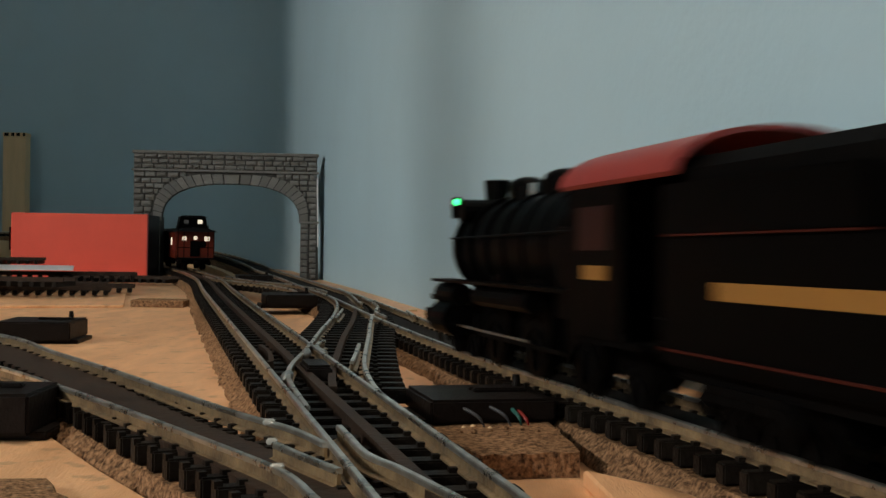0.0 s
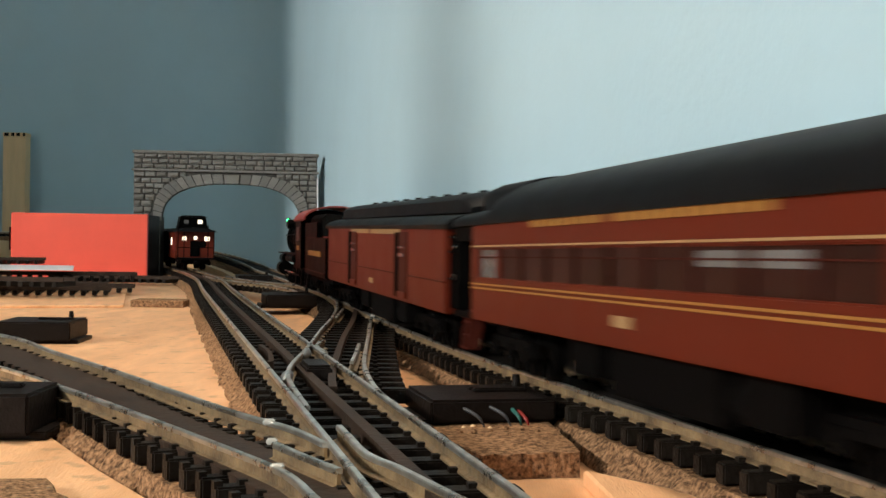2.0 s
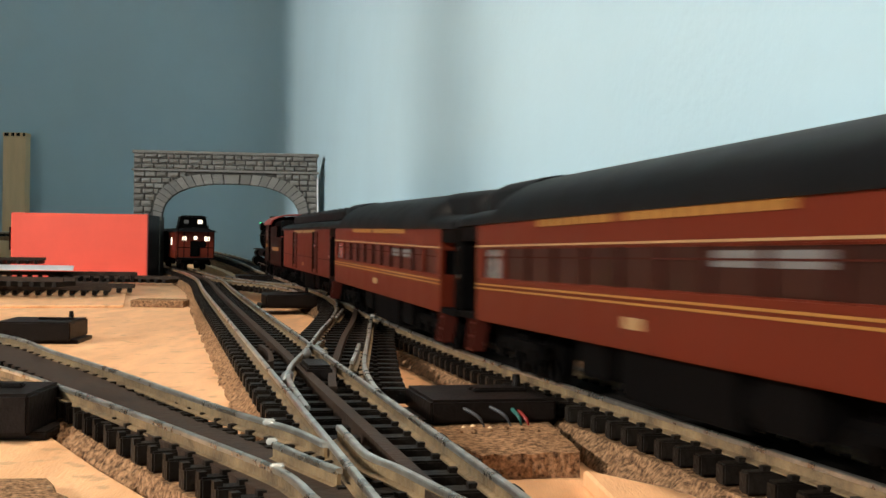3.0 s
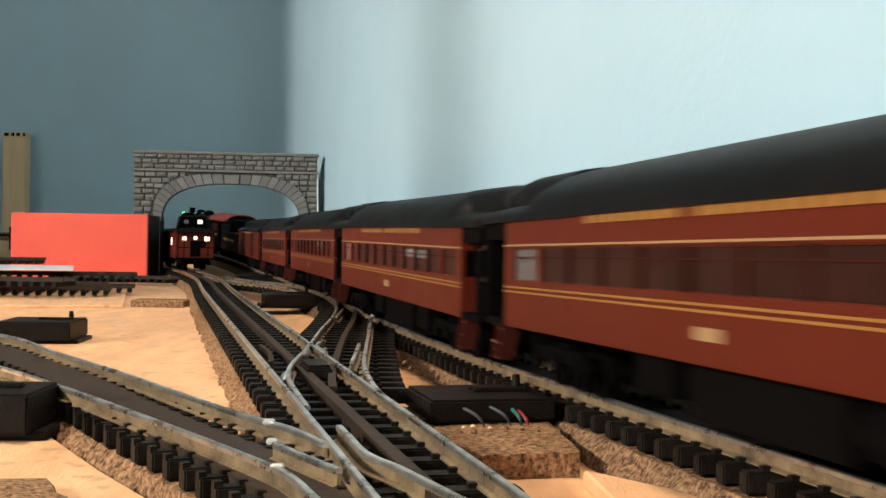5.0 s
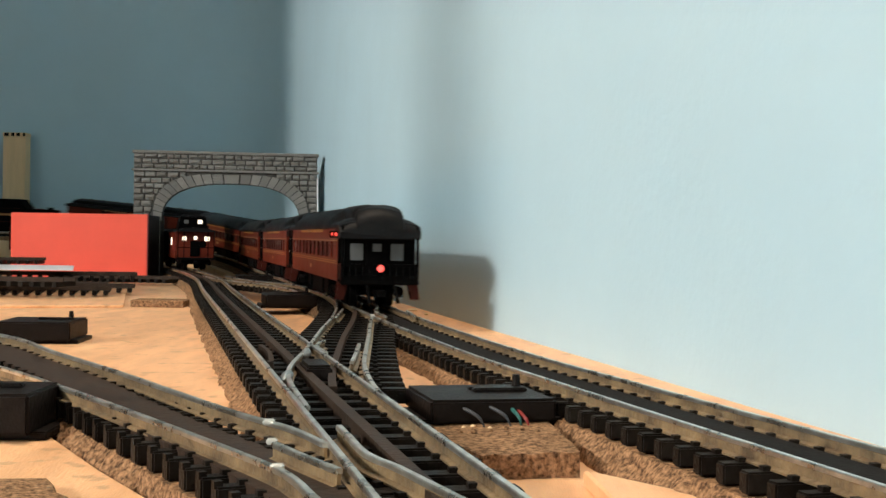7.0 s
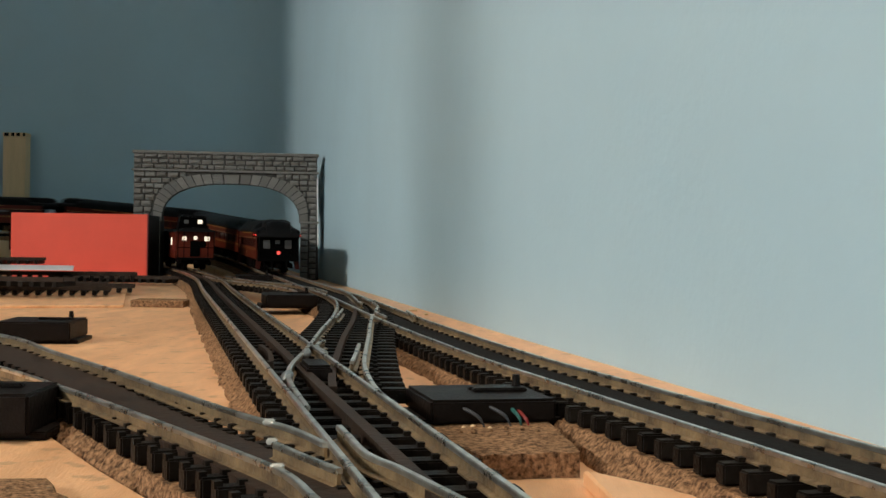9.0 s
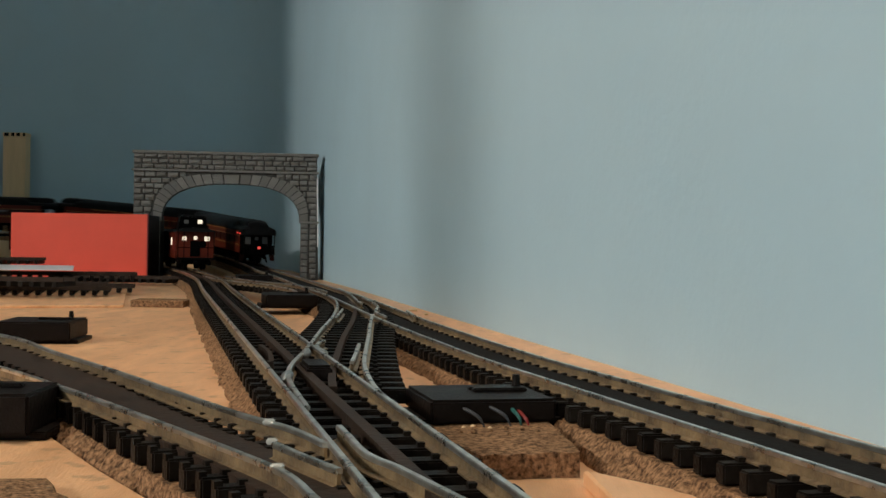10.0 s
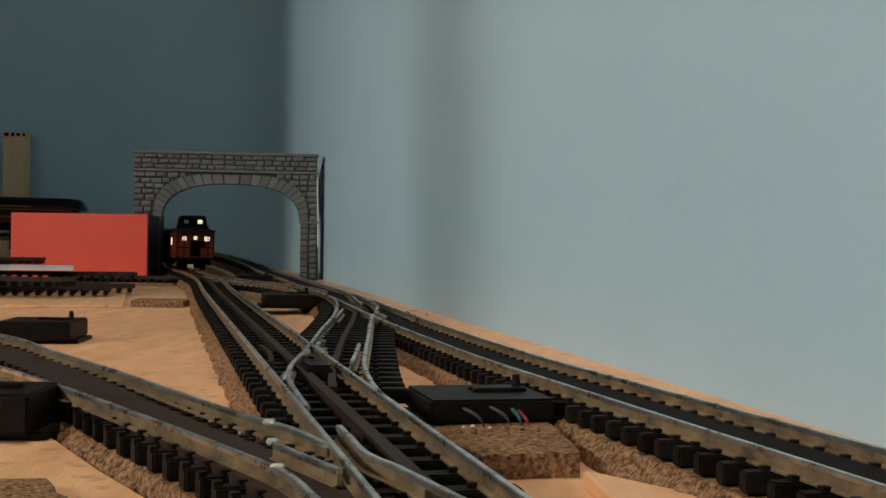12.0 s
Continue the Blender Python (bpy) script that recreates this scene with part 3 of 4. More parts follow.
def coach(label, observation=False, lit=False):
    c = thing("observation_car" if observation else "passenger_coach", label, "train car", "passenger train")
    L, V = (0.1075, 0.0185) if observation else (0.1045, 0.0192)
    # lower panels, window band, letterboard
    part("body", box(-HALF, HALF, -L, L, 0.0119, 0.0226, bevel=0.0003), TUSCAN, c)
    part("letterboard", box(-HALF, HALF, -L, L, 0.0294, EAVE, bevel=0.0003), TUSCAN, c)
    part("interior", box(-HALF + 0.0012, HALF - 0.0012, -L + 0.0005, L - 0.0005, 0.0224, 0.0296), DARK, c)
    n = 11
    step = 2 * (L - 0.006) / n
    for side in (-1, 1):
        x0, x1 = sorted((side * (HALF - 0.0012), side * HALF))
        for i in range(n + 1):
            y = -L + 0.006 + i * step
            w = 0.0018 if i not in (0, n) else 0.006
            yy = y if i not in (0, n) else (-L + 0.003 if i == 0 else L - 0.003)
            part("window_pier", box(x0, x1, yy - w / 2, yy + w / 2, 0.0224, 0.0296), TUSCAN if i in (0, 1, n - 1, n) else PIER, c)
        for i in range(n):
            y = -L + 0.006 + (i + 0.5) * step
            xa, xb = sorted((side * (HALF - 0.0011), side * (HALF - 0.0007)))
            frosted = i == n - 1
            p = part("window", box(xa, xb, y - step / 2 + 0.0007, y + step / 2 - 0.0007, 0.0225, 0.0295), GREYPANE if frosted else GLASS, c, "pale frosted pane" if frosted else "")
            xc, xd = sorted((side * (HALF - 0.0008), side * (HALF - 0.0003)))
            # A pale panel over the upper part of two panes.
            if i in (2, 3) and not observation:
                xe, xf = sorted((side * (HALF - 0.0007), side * (HALF - 0.0005)))
                part("pane_panel", box(xe, xf, y - step / 2 + 0.0012, y + step / 2 - 0.0022, 0.0264, 0.0288), PALEPANEL, p, "pale panel across the upper window")
            part("sash_bar", box(xc, xd, y - step / 2 + 0.0007, y + step / 2 - 0.0007, 0.0274, 0.0277), TUSCAN2, p)
        for z, h in ((0.0302, 0.0004), (0.0209, 0.0004), (0.0199, 0.0004)):
            xa, xb = sorted((side * (HALF - 0.0001), side * (HALF + 0.00025)))
            part("gold_line", box(xa, xb, -L + 0.0002, L - 0.0002, z - h / 2, z + h / 2), GOLD if z < 0.03 else PALE, c, "thin painted gold line")
        lettering(c, 0.0, 0.0350, 0.106, 0.0021, GOLD, side, WORDS)
        lettering(c, 0.0, 0.0166, 0.0085, 0.0020, PALE, side, ((0, 1),), "number_bar")
    round_roof(c, -L - (0.010 if observation else V + 0.001), L + V + 0.001)
    underside(c, L)
    bogie = 0.078
    for y in (-bogie, bogie):
        truck(c, y, 3)
    ends = (1,) if observation else (-1, 1)
    for e in ends:
        y0, y1 = sorted((e * L, e * (L + V)))
        part("end_bulkhead", box(-0.0135, 0.0135, *sorted((e * (L - 0.001), e * (L + 0.0015))), 0.0136, EAVE - 0.0051), DARK, c)
        for s in (-1, 1):
            part("vestibule_post", box(*sorted((s * 0.0135, s * 0.0174)), *sorted((e * (L + V - 0.003), e * (L + V))), 0.0136, EAVE - 0.0051, bevel=0.0004), DARK, c)
        part("vestibule_floor", box(-0.0174, 0.0174, y0, y1, 0.0119, 0.0135), DARK, c)
        part("vestibule_header", box(-0.0174, 0.0174, y0, y1, EAVE - 0.005, EAVE - 0.0013), DARK, c)
        part("vestibule_door", box(-0.0060, 0.0060, *sorted((e * (L + 0.0016), e * (L + 0.0022))), 0.0135, 0.0315), DARK, c)
        b = bmesh.new()
        bx(b, -0.0075, 0.0075, *sorted((e * (L + V + 0.0002), e * (L + V + 0.0040))), 0.0115, 0.0375, bevel=0.0008)
        part("diaphragm", b, DARK, c, "black corridor bellows")
        for s in (-1, 1):
            steps(c, e * (L + 0.0032), s)
            for z in (0.0225, 0.0300):
                b = cyl(bmesh.new(), (s * 0.0176, e * (L + V + 0.0003), z), (s * 0.0150, e * (L + V + 0.0003), z), 0.0004, 6)
                part("grab_iron", b, STEEL, c)
        b = bmesh.new()
        bx(b, -0.0018, 0.0018, *sorted((e * L, e * (L + V + 0.0045))), 0.0058, 0.0085)
        part("coupler", b, DARK, c)
    if observation:
        e = -1
        y1 = -L - 0.0118
        b = bmesh.new()
        bx(b, -HALF, HALF, -L - 0.0012, -L + 0.0002, 0.0119, EAVE)
        w = part("end_wall", b, LOCO, c, "black painted end wall")
        for x, wd in ((-0.0092, 0.0029), (0.0092, 0.0029)):
            part("window", box(x - wd, x + wd, -L - 0.0016, -L - 0.0011, 0.0215, 0.0290), GREYPANE, w, "pale rear window")
        d = part("rear_door", box(-0.0048, 0.0048, -L - 0.0017, -L - 0.0011, 0.0130, 0.0310, bevel=0.0002), DARK, c)
        part("door_pane", box(-0.0020, 0.0020, -L - 0.0021, -L - 0.0016, 0.0255, 0.0290), GREYPANE, d)
        part("platform", box(-HALF, HALF, y1, -L, 0.0108, 0.0130, bevel=0.0004), DARK, c)
        # railing
        r = part("railing", box(-HALF + 0.0005, HALF - 0.0005, y1, y1 + 0.0008, 0.0190, 0.0200), LOCO, c)
        part("rail_panel", box(-HALF + 0.0005, HALF - 0.0005, y1 + 0.0002, y1 + 0.0005, 0.0130, 0.0150), LOCO, r)
        for i in range(12):
            x = -HALF + 0.001 + i * (2 * HALF - 0.002) / 11
            part("baluster", cyl(bmesh.new(), (x, y1 + 0.0004, 0.0130), (x, y1 + 0.0004, 0.0195), 0.00035, 6), LOCO, r)
        for s in (-1, 1):
            part("corner_post", cyl(bmesh.new(), (s * (HALF - 0.0008), y1 + 0.0008, 0.0130), (s * (HALF - 0.0008), y1 + 0.0008, EAVE), 0.0007, 8), LOCO, c)
            part("side_rail", box(*sorted((s * (HALF - 0.0008), s * HALF)), y1, -L, 0.0190, 0.0200), LOCO, c)
            # Added black sheet: the open platform side is only dark with shade.
            part("side_panel", box(*sorted((s * (HALF - 0.0006), s * (HALF - 0.0002))), y1 + 0.0010, -L - 0.0013, 0.0130, 0.0188), LOCO, c, "black sheet standing in for shade along the platform side")
            steps(c, -L - 0.0035, s)
        o = [(-0.0184, EAVE - 0.0055), (-0.0185, EAVE + 0.0008)] + [(x * (0.99 if z < EAVE + 0.0045 else 0.92), z - 0.0006) for x, z in roof_outline()[2:-2]] + [(0.0185, EAVE + 0.0008), (0.0184, EAVE - 0.0055)]
        b = bmesh.new()
        rings = []
        for y, k, dx in ((-L + 0.002, 1.0, 1.0), (y1 + 0.007, 0.97, 1.0), (y1 + 0.0035, 0.88, 1.0), (y1 + 0.001, 0.66, 0.99), (y1 - 0.0005, 0.42, 0.98)):
            rings.append([b.verts.new((x * dx, y, EAVE - 0.0055 + (z - EAVE + 0.0055) * k)) for x, z in o])
        for p, q in zip(rings, rings[1:]):
            for i in range(len(o)):
                b.faces.new((p[i], p[(i + 1) % len(o)], q[(i + 1) % len(o)], q[i]))
        b.faces.new(rings[0])
        b.faces.new(rings[-1])
        bmesh.ops.recalc_face_normals(b, faces=b.faces)
        smooth(part("platform_roof", b, ROOFK, c, "rounded black platform roof"), 40)
        s = part("tail_sign", box(-0.0015, 0.0015, y1 - 0.0012, y1 - 0.0002, 0.0166, 0.0196, bevel=0.0007), REDPANE, c, "glowing red tail sign")
        for x, yy in ((-0.0196, -L + 0.0035), (-0.0190, y1 + 0.008), (0.0196, -L + 0.0035)):
            b = bmesh.new()
            bx(b, x - 0.0013, x + 0.0013, yy - 0.0013, yy + 0.0013, 0.0315, 0.0345, bevel=0.0004)
            m = part("marker_lamp", b, DARK, c)
            b = bmesh.new()
            bmesh.ops.create_uvsphere(b, u_segments=10, v_segments=6, radius=0.0008, matrix=Matrix.Translation((x, yy - 0.0013, 0.0330)))
            part("lens", b, REDLAMP, m, "glowing red lens")
        part("coupler", box(-0.0018, 0.0018, y1 - 0.004, -L, 0.0058, 0.0085), DARK, c)
        for x in (-0.006, 0.0065):
            part("air_hose", cyl(bmesh.new(), (x, y1 - 0.001, 0.0105), (x + 0.001, y1 - 0.003, 0.003), 0.0008, 8), DARK, c)
    return c


def baggage(label):
    c = thing("baggage_car", label, "train car", "passenger train")
    L = 0.1205
    part("body", box(-HALF, HALF, -L, L, 0.0119, EAVE, bevel=0.0004), TUSCAN, c)
    for side in (-1, 1):
        for y in (0.0435, -0.0590):
            xa, xb = sorted((side * (HALF - 0.0016), side * (HALF + 0.0005)))
            d = part("door", box(xa, xb, y - 0.0085, y + 0.0085, 0.0130, 0.0345, bevel=0.0002), TUSCAN2, c, "sliding baggage door, dark red")
            xc, xd = sorted((side * (HALF + 0.0003), side * (HALF + 0.0009)))
            part("window", box(xc, xd, y - 0.0036, y + 0.0036, 0.0264, 0.0276), GREYPANE, d)
            part("window", box(xc, xd, y - 0.0036, y + 0.0036, 0.0292, 0.0298), GREYPANE, d)
            # A raised dark strip draws the shade of the recess beside the door.
            part("door_gap_shade", box(xc, xd, y + 0.0048, y + 0.0098, 0.0132, 0.0343), DARK, d, "dark strip painted as the shade beside the recessed door")
            part("kick_plate", box(xc, xd, y - 0.0082, y + 0.0046, 0.0131, 0.0150), TUSCAN, d)
        xa, xb = sorted((side * HALF, side * (HALF + 0.0004)))
        part("belt_rail", box(xa, xb, -L, L, 0.0205, 0.0209), TUSCAN2, c)
        lettering(c, -0.003, 0.0348, 0.104, 0.0021, PALE, side, WORDS)
        lettering(c, 0.0, 0.0164, 0.009, 0.0018, PALE, side, ((0, 1),), "number_bar")
    roof(c, -L - 0.004, L + 0.004)
    underside(c, L)
    for y in (-0.085, 0.085):
        truck(c, y, 3)
    for e in (-1, 1):
        part("diaphragm", box(-0.0075, 0.0075, *sorted((e * L, e * (L + 0.0050))), 0.0115, 0.0370, bevel=0.0006), DARK, c, "black corridor bellows")
        part("end_door", box(-0.016, -0.0085, *sorted((e * L, e * (L + 0.0006))), 0.0135, 0.0340), DARK, c)
        part("coupler", box(-0.0018, 0.0018, *sorted((e * L, e * (L + 0.009))), 0.0058, 0.0085), DARK, c)
        for z in (0.0215, 0.0290, 0.0330):
            part("grab_iron", box(-0.0170, -0.0120, *sorted((e * (L + 0.0008), e * (L + 0.0014))), z, z + 0.0005), STEEL, c)
    return c


def tender(label):
    c = thing("locomotive_tender", label, "tender", "passenger train")
    L = 0.0500
    part("tank", box(-0.0178, 0.0178, -L, L, 0.0110, 0.0312, bevel=0.0006), LOCO, c)
    part("bunker_side", box(-0.0178, -0.0168, -L + 0.040, L, 0.0312, 0.0392, bevel=0.0003), LOCO, c)
    part("bunker_side", box(0.0168, 0.0178, -L + 0.040, L, 0.0312, 0.0392, bevel=0.0003), LOCO, c)
    o = [(-0.0150, 0.0312), (-0.0150, 0.0415), (-0.0125, 0.0437), (0.0125, 0.0437), (0.0150, 0.0415), (0.0150, 0.0312)]
    b = prism(bmesh.new(), o, -L + 0.0330, L - 0.002)
    for v in b.verts:
        if v.co.y < -L + 0.034 and v.co.z > 0.04:
            v.co.y += 0.0090
    part("coal_bunker", b, DARK, c)
    part("tank_hatch", cyl(bmesh.new(), (0, -L + 0.007, 0.0312), (0, -L + 0.007, 0.0340), 0.004, 14), LOCO, c)
    part("deck_edge", box(-0.0165, -0.004, -L + 0.012, -L + 0.0215, 0.0313, 0.0319), CABROOF, c, "red painted tank deck")
    for s in (-1, 1):
        x0, x1 = sorted((s * 0.0178, s * 0.0182))
        part("lettering", box(x0, x1, -0.0295, 0.0290, 0.0216, 0.0242), GOLD, c, "plain gold lettering bar")
        part("rivet_strip", box(x0, x1, -L + 0.002, L - 0.002, 0.0132, 0.0136), TUSCAN2, c, "thin dull lining")
        part("rivet_strip", box(x0, x1, -L + 0.040, L - 0.002, 0.0310, 0.0313), TUSCAN2, c, "thin dull lining")
    part("underframe", box(-0.014, 0.014, -L, L, 0.0085, 0.0110), DARK, c)
    part("ladder", box(-0.0165, -0.0115, -L - 0.0012, -L, 0.0110, 0.0330), DARK, c)
    part("coupler", box(-0.0018, 0.0018, -L - 0.012, -L, 0.0058, 0.0085), DARK, c)
    for y in (-0.028, 0.028):
        truck(c, y, 3, spread=0.0118)
    return c


def locomotive(label):
    c = thing("steam_locomotive", label, "locomotive", "passenger train")
    # boiler along y, front at +y
    def ring(y0, y1, r0, r1=None, z=0.0295, name="boiler", m=None, seg=28):
        return smooth(part(name, cyl(bmesh.new(), (0, y0, z), (0, y1, z), r0, seg, r1), m or LOCO, c), 40)
    ring(-0.020, 0.018, 0.0125, 0.0120)
    ring(0.018, 0.058, 0.0120, 0.0112)
    ring(0.058, 0.066, 0.0114, name="smokebox")
    ring(0.066, 0.0685, 0.0108, 0.0070, name="smokebox_door")
    for y in (-0.010, 0.004, 0.018, 0.032, 0.046, 0.058):
        ring(y, y + 0.0012, 0.0127, name="boiler_band")
    part("firebox", box(-0.0135, 0.0135, -0.046, -0.018, 0.012, 0.036, bevel=0.003), LOCO, c)
    # cab
    for s in (-1, 1):
        x0, x1 = sorted((s * 0.0165, s * 0.0175))
        w = part("cab_side", box(x0, x1, -0.066, -0.037, 0.0130, 0.0415, bevel=0.0002), LOCO, c)
        part("window", box(*sorted((s * 0.0172, s * 0.0178)), -0.060, -0.044, 0.0290, 0.0370), GLASS, w)
        part("number_panel", box(*sorted((s * 0.0174, s * 0.0179)), -0.0590, -0.0470, 0.0236, 0.0262), GOLD, w, "plain gold number bar")
    part("cab_front", box(-0.0168, 0.0168, -0.0378, -0.0368, 0.0130, 0.0420), LOCO, c)
    o = [(0.0188 * math.cos(math.pi * i / 12), 0.0412 + 0.0078 * math.sin(math.pi * i / 12)) for i in range(13)]
    o += [(-0.0180 * math.cos(math.pi * i / 12), 0.0405 + 0.0076 * math.sin(math.pi * i / 12)) for i in range(13)]
    smooth(part("cab_roof", prism(bmesh.new(), o, -0.090, -0.036), CABROOF, c, "dull red curved cab roof"), 40)
    part("cab_bulkhead", prism(bmesh.new(), [(-0.0165, 0.0131), (0.0165, 0.0131)] + [(0.0172 * math.cos(math.pi * i / 10), 0.0408 + 0.0070 * math.sin(math.pi * i / 10)) for i in range(11)], -0.0450, -0.0385), DARK, c)
    part("cab_floor", box(-0.0165, 0.0165, -0.071, -0.042, 0.0118, 0.0130), DARK, c)
    # fittings
    part("chimney", cyl(bmesh.new(), (0, 0.060, 0.039), (0, 0.060, 0.0470), 0.0032, 16, 0.0038), LOCO, c)
    for y, r in ((0.034, 0.0052), (0.008, 0.0056)):
        b = cyl(bmesh.new(), (0, y, 0.038), (0, y, 0.0440), r, 18)
        bmesh.ops.create_uvsphere(b, u_segments=18, v_segments=8, radius=r, matrix=Matrix.Translation((0, y, 0.0438)) @ Matrix.Diagonal((1, 1, 0.5, 1)))
        smooth(part("dome", b, LOCO, c), 40)
    b = cyl(bmesh.new(), (-0.013, 0.052, 0.0385), (0.013, 0.052, 0.0385), 0.0030, 16)
    part("feedwater_heater", b, LOCO, c)
    part("bell", cyl(bmesh.new(), (0, 0.047, 0.0395), (0, 0.047, 0.0435), 0.0024, 12, 0.0012), STEEL, c, "bright brass bell")
    for x, y in ((0.004, 0.024), (-0.004, 0.020), (0.003, -0.006)):
        part("safety_valve", cyl(bmesh.new(), (x, y, 0.038), (x, y, 0.0440), 0.0009, 8), STEEL, c)
    h = part("headlight", cyl(bmesh.new(), (0, 0.0665, 0.0335), (0, 0.0715, 0.0335), 0.0030, 14), LOCO, c)
    part("lens", cyl(bmesh.new(), (0, 0.0716, 0.0335), (0, 0.0719, 0.0335), 0.0026, 14), WARMPANE, h, "lit warm lens")
    for s in (-1, 1):
        b = box(s * 0.0115 - 0.0012, s * 0.0115 + 0.0012, 0.0600, 0.0630, 0.0370, 0.0425, bevel=0.0003)
        m = part("marker_lamp", b, LOCO, c)
        b = bmesh.new()
        bmesh.ops.create_uvsphere(b, u_segments=10, v_segments=6, radius=0.0009, matrix=Matrix.Translation((s * 0.0115 - 0.0006, 0.0598, 0.0412)))
        part("lens", b, GREENLAMP, m, "glowing green lens")
        x0, x1 = sorted((s * 0.0110, s * 0.0175))
        part("running_board", box(x0, x1, -0.041, 0.066, 0.0205, 0.0213), LOCO, c)
        part("handrail", cyl(bmesh.new(), (s * 0.0140, -0.038, 0.0330), (s * 0.0128, 0.062, 0.0318), 0.0003, 6), LOCO, c)
        part("cylinder", cyl(bmesh.new(), (s * 0.0145, 0.0480, 0.0105), (s * 0.0145, 0.0640, 0.0105), 0.0046, 16), LOCO, c)
        part("valve_chest", cyl(bmesh.new(), (s * 0.0140, 0.0470, 0.0172), (s * 0.0140, 0.0650, 0.0172), 0.0030, 14), LOCO, c)
        part("air_tank", cyl(bmesh.new(), (s * 0.0140, -0.010, 0.0178), (s * 0.0140, 0.030, 0.0178), 0.0028, 12), LOCO, c)
        part("main_rod", box(*sorted((s * 0.0150, s * 0.0158)), -0.010, 0.050, 0.0088, 0.0094), STEEL, c)
        part("side_rod", box(*sorted((s * 0.0136, s * 0.0144)), -0.028, 0.030, 0.0074, 0.0084), LOCO, c)
    part("frame", box(-0.0062, 0.0062, -0.066, 0.068, 0.0075, 0.0165), DARK, c)
    part("pilot_beam", box(-0.0165, 0.0165, 0.0745, 0.0765, 0.0085, 0.0125, bevel=0.0003), LOCO, c)
    part("front_deck", box(-0.0150, 0.0150, 0.0640, 0.0760, 0.0150, 0.0165), LOCO, c)
    for i in range(9):
        x = -0.013 + i * 0.00325
        part("pilot_bar", cyl(bmesh.new(), (x, 0.0760, 0.0100), (x * 0.75, 0.0830, 0.0022), 0.0006, 6), LOCO, c)
    # the boiler and running gear ahead of the cab stretch to their full length and height
    for o in c.children_recursive:
        for v in o.data.vertices:
            if v.co.y > -0.034:
                v.co.y = -0.034 + (v.co.y + 0.034) * 1.17
                if v.co.z > 0.022:
                    v.co.z = 0.022 + (v.co.z - 0.022) * 1.10
    for y in (-0.027, 0.0070, 0.0409):
        wheelset(c, y, 0.0118, material=LOCO)
    for y in (0.0643, 0.0830):
        wheelset(c, y, 0.0060)
    wheelset(c, -0.055, 0.0070)
    return c


# ---- the standing freight train ----
def caboose(m):
    c = thing("caboose", "dark red caboose with lit cupola and end windows", "train car", m=m)
    part("body", box(-0.0180, 0.0180, 0.0, 0.088, 0.0105, 0.0360, bevel=0.0005), TUSCAN, c)
    part("end_board", box(-0.0172, 0.0172, -0.0003, 0.0001, 0.0110, 0.0262), TUSCAN, c)
    o = [(-0.0195, 0.0355), (-0.012, 0.0385), (0, 0.0397), (0.012, 0.0385), (0.0195, 0.0355)]
    part("roof", prism(bmesh.new(), o, -0.0110, 0.099), ROOFK, c)
    cu = part("cupola", prism(bmesh.new(), [(-0.0145, 0.0370), (-0.0118, 0.0495), (0.0118, 0.0495), (0.0145, 0.0370)], 0.022, 0.046), LOCO, c, "dark cupola with slanted sides")
    part("cupola_roof", prism(bmesh.new(), [(-0.0132, 0.0495), (-0.009, 0.0512), (0.009, 0.0512), (0.0132, 0.0495)], 0.019, 0.049), ROOFK, cu)
    for x in (-0.0065, 0.0065):
        part("window", box(x - 0.0021, x + 0.0021, 0.0213, 0.0222, 0.0435, 0.0470), WARMPANE if x > 0 else GREYPANE, cu, "window" if x < 0 else "lit window")
    for x, w, z0, z1, m2 in ((-0.0098, 0.0018, 0.0275, 0.0312, WARMPANE), (0.0004, 0.0016, 0.0282, 0.0315, WARMPANE), (0.0110, 0.0024, 0.0270, 0.0312, WARMPANE)):
        part("window", box(x - w, x + w, -0.0006, 0.0002, z0, z1), m2, c, "warm lit window")
    part("end_door", box(-0.0045, 0.0045, -0.0009, -0.0002, 0.0125, 0.0270), LOCO, c)
    part("side_panel", box(-0.0186, -0.0180, 0.012, 0.030, 0.0180, 0.0270), CABROOF, c, "paler red side panel")
    part("window", box(-0.0186, -0.0179, 0.040, 0.048, 0.0230, 0.0300), WARMPANE, c, "warm lit window")
    part("platform", box(-0.0180, 0.0180, -0.0110, 0.0, 0.0095, 0.0115), DARK, c)
    for s in (-1, 1):
        part("railing", cyl(bmesh.new(), (s * 0.0165, -0.0100, 0.0110), (s * 0.0165, -0.0100, 0.0375), 0.0005, 6), DARK, c)
        part("ladder", box(s * 0.011 - 0.0004, s * 0.011 + 0.0004, -0.0104, -0.0098, 0.0110, 0.0420), DARK, c)
    part("hand_rail", box(-0.0165, 0.0165, -0.0104, -0.0098, 0.0205, 0.0212), DARK, c)
    part("brake_wheel", cyl(bmesh.new(), (0.006, -0.0112, 0.0240), (0.006, -0.0118, 0.0240), 0.0035, 14), DARK, c)
    part("underframe", box(-0.013, 0.013, 0.0, 0.088, 0.0060, 0.0105), DARK, c)
    part("coupler", box(-0.0018, 0.0018, -0.016, 0.0, 0.0058, 0.0085), DARK, c)
    for y in (0.014, 0.074):
        truck(c, y, 2)


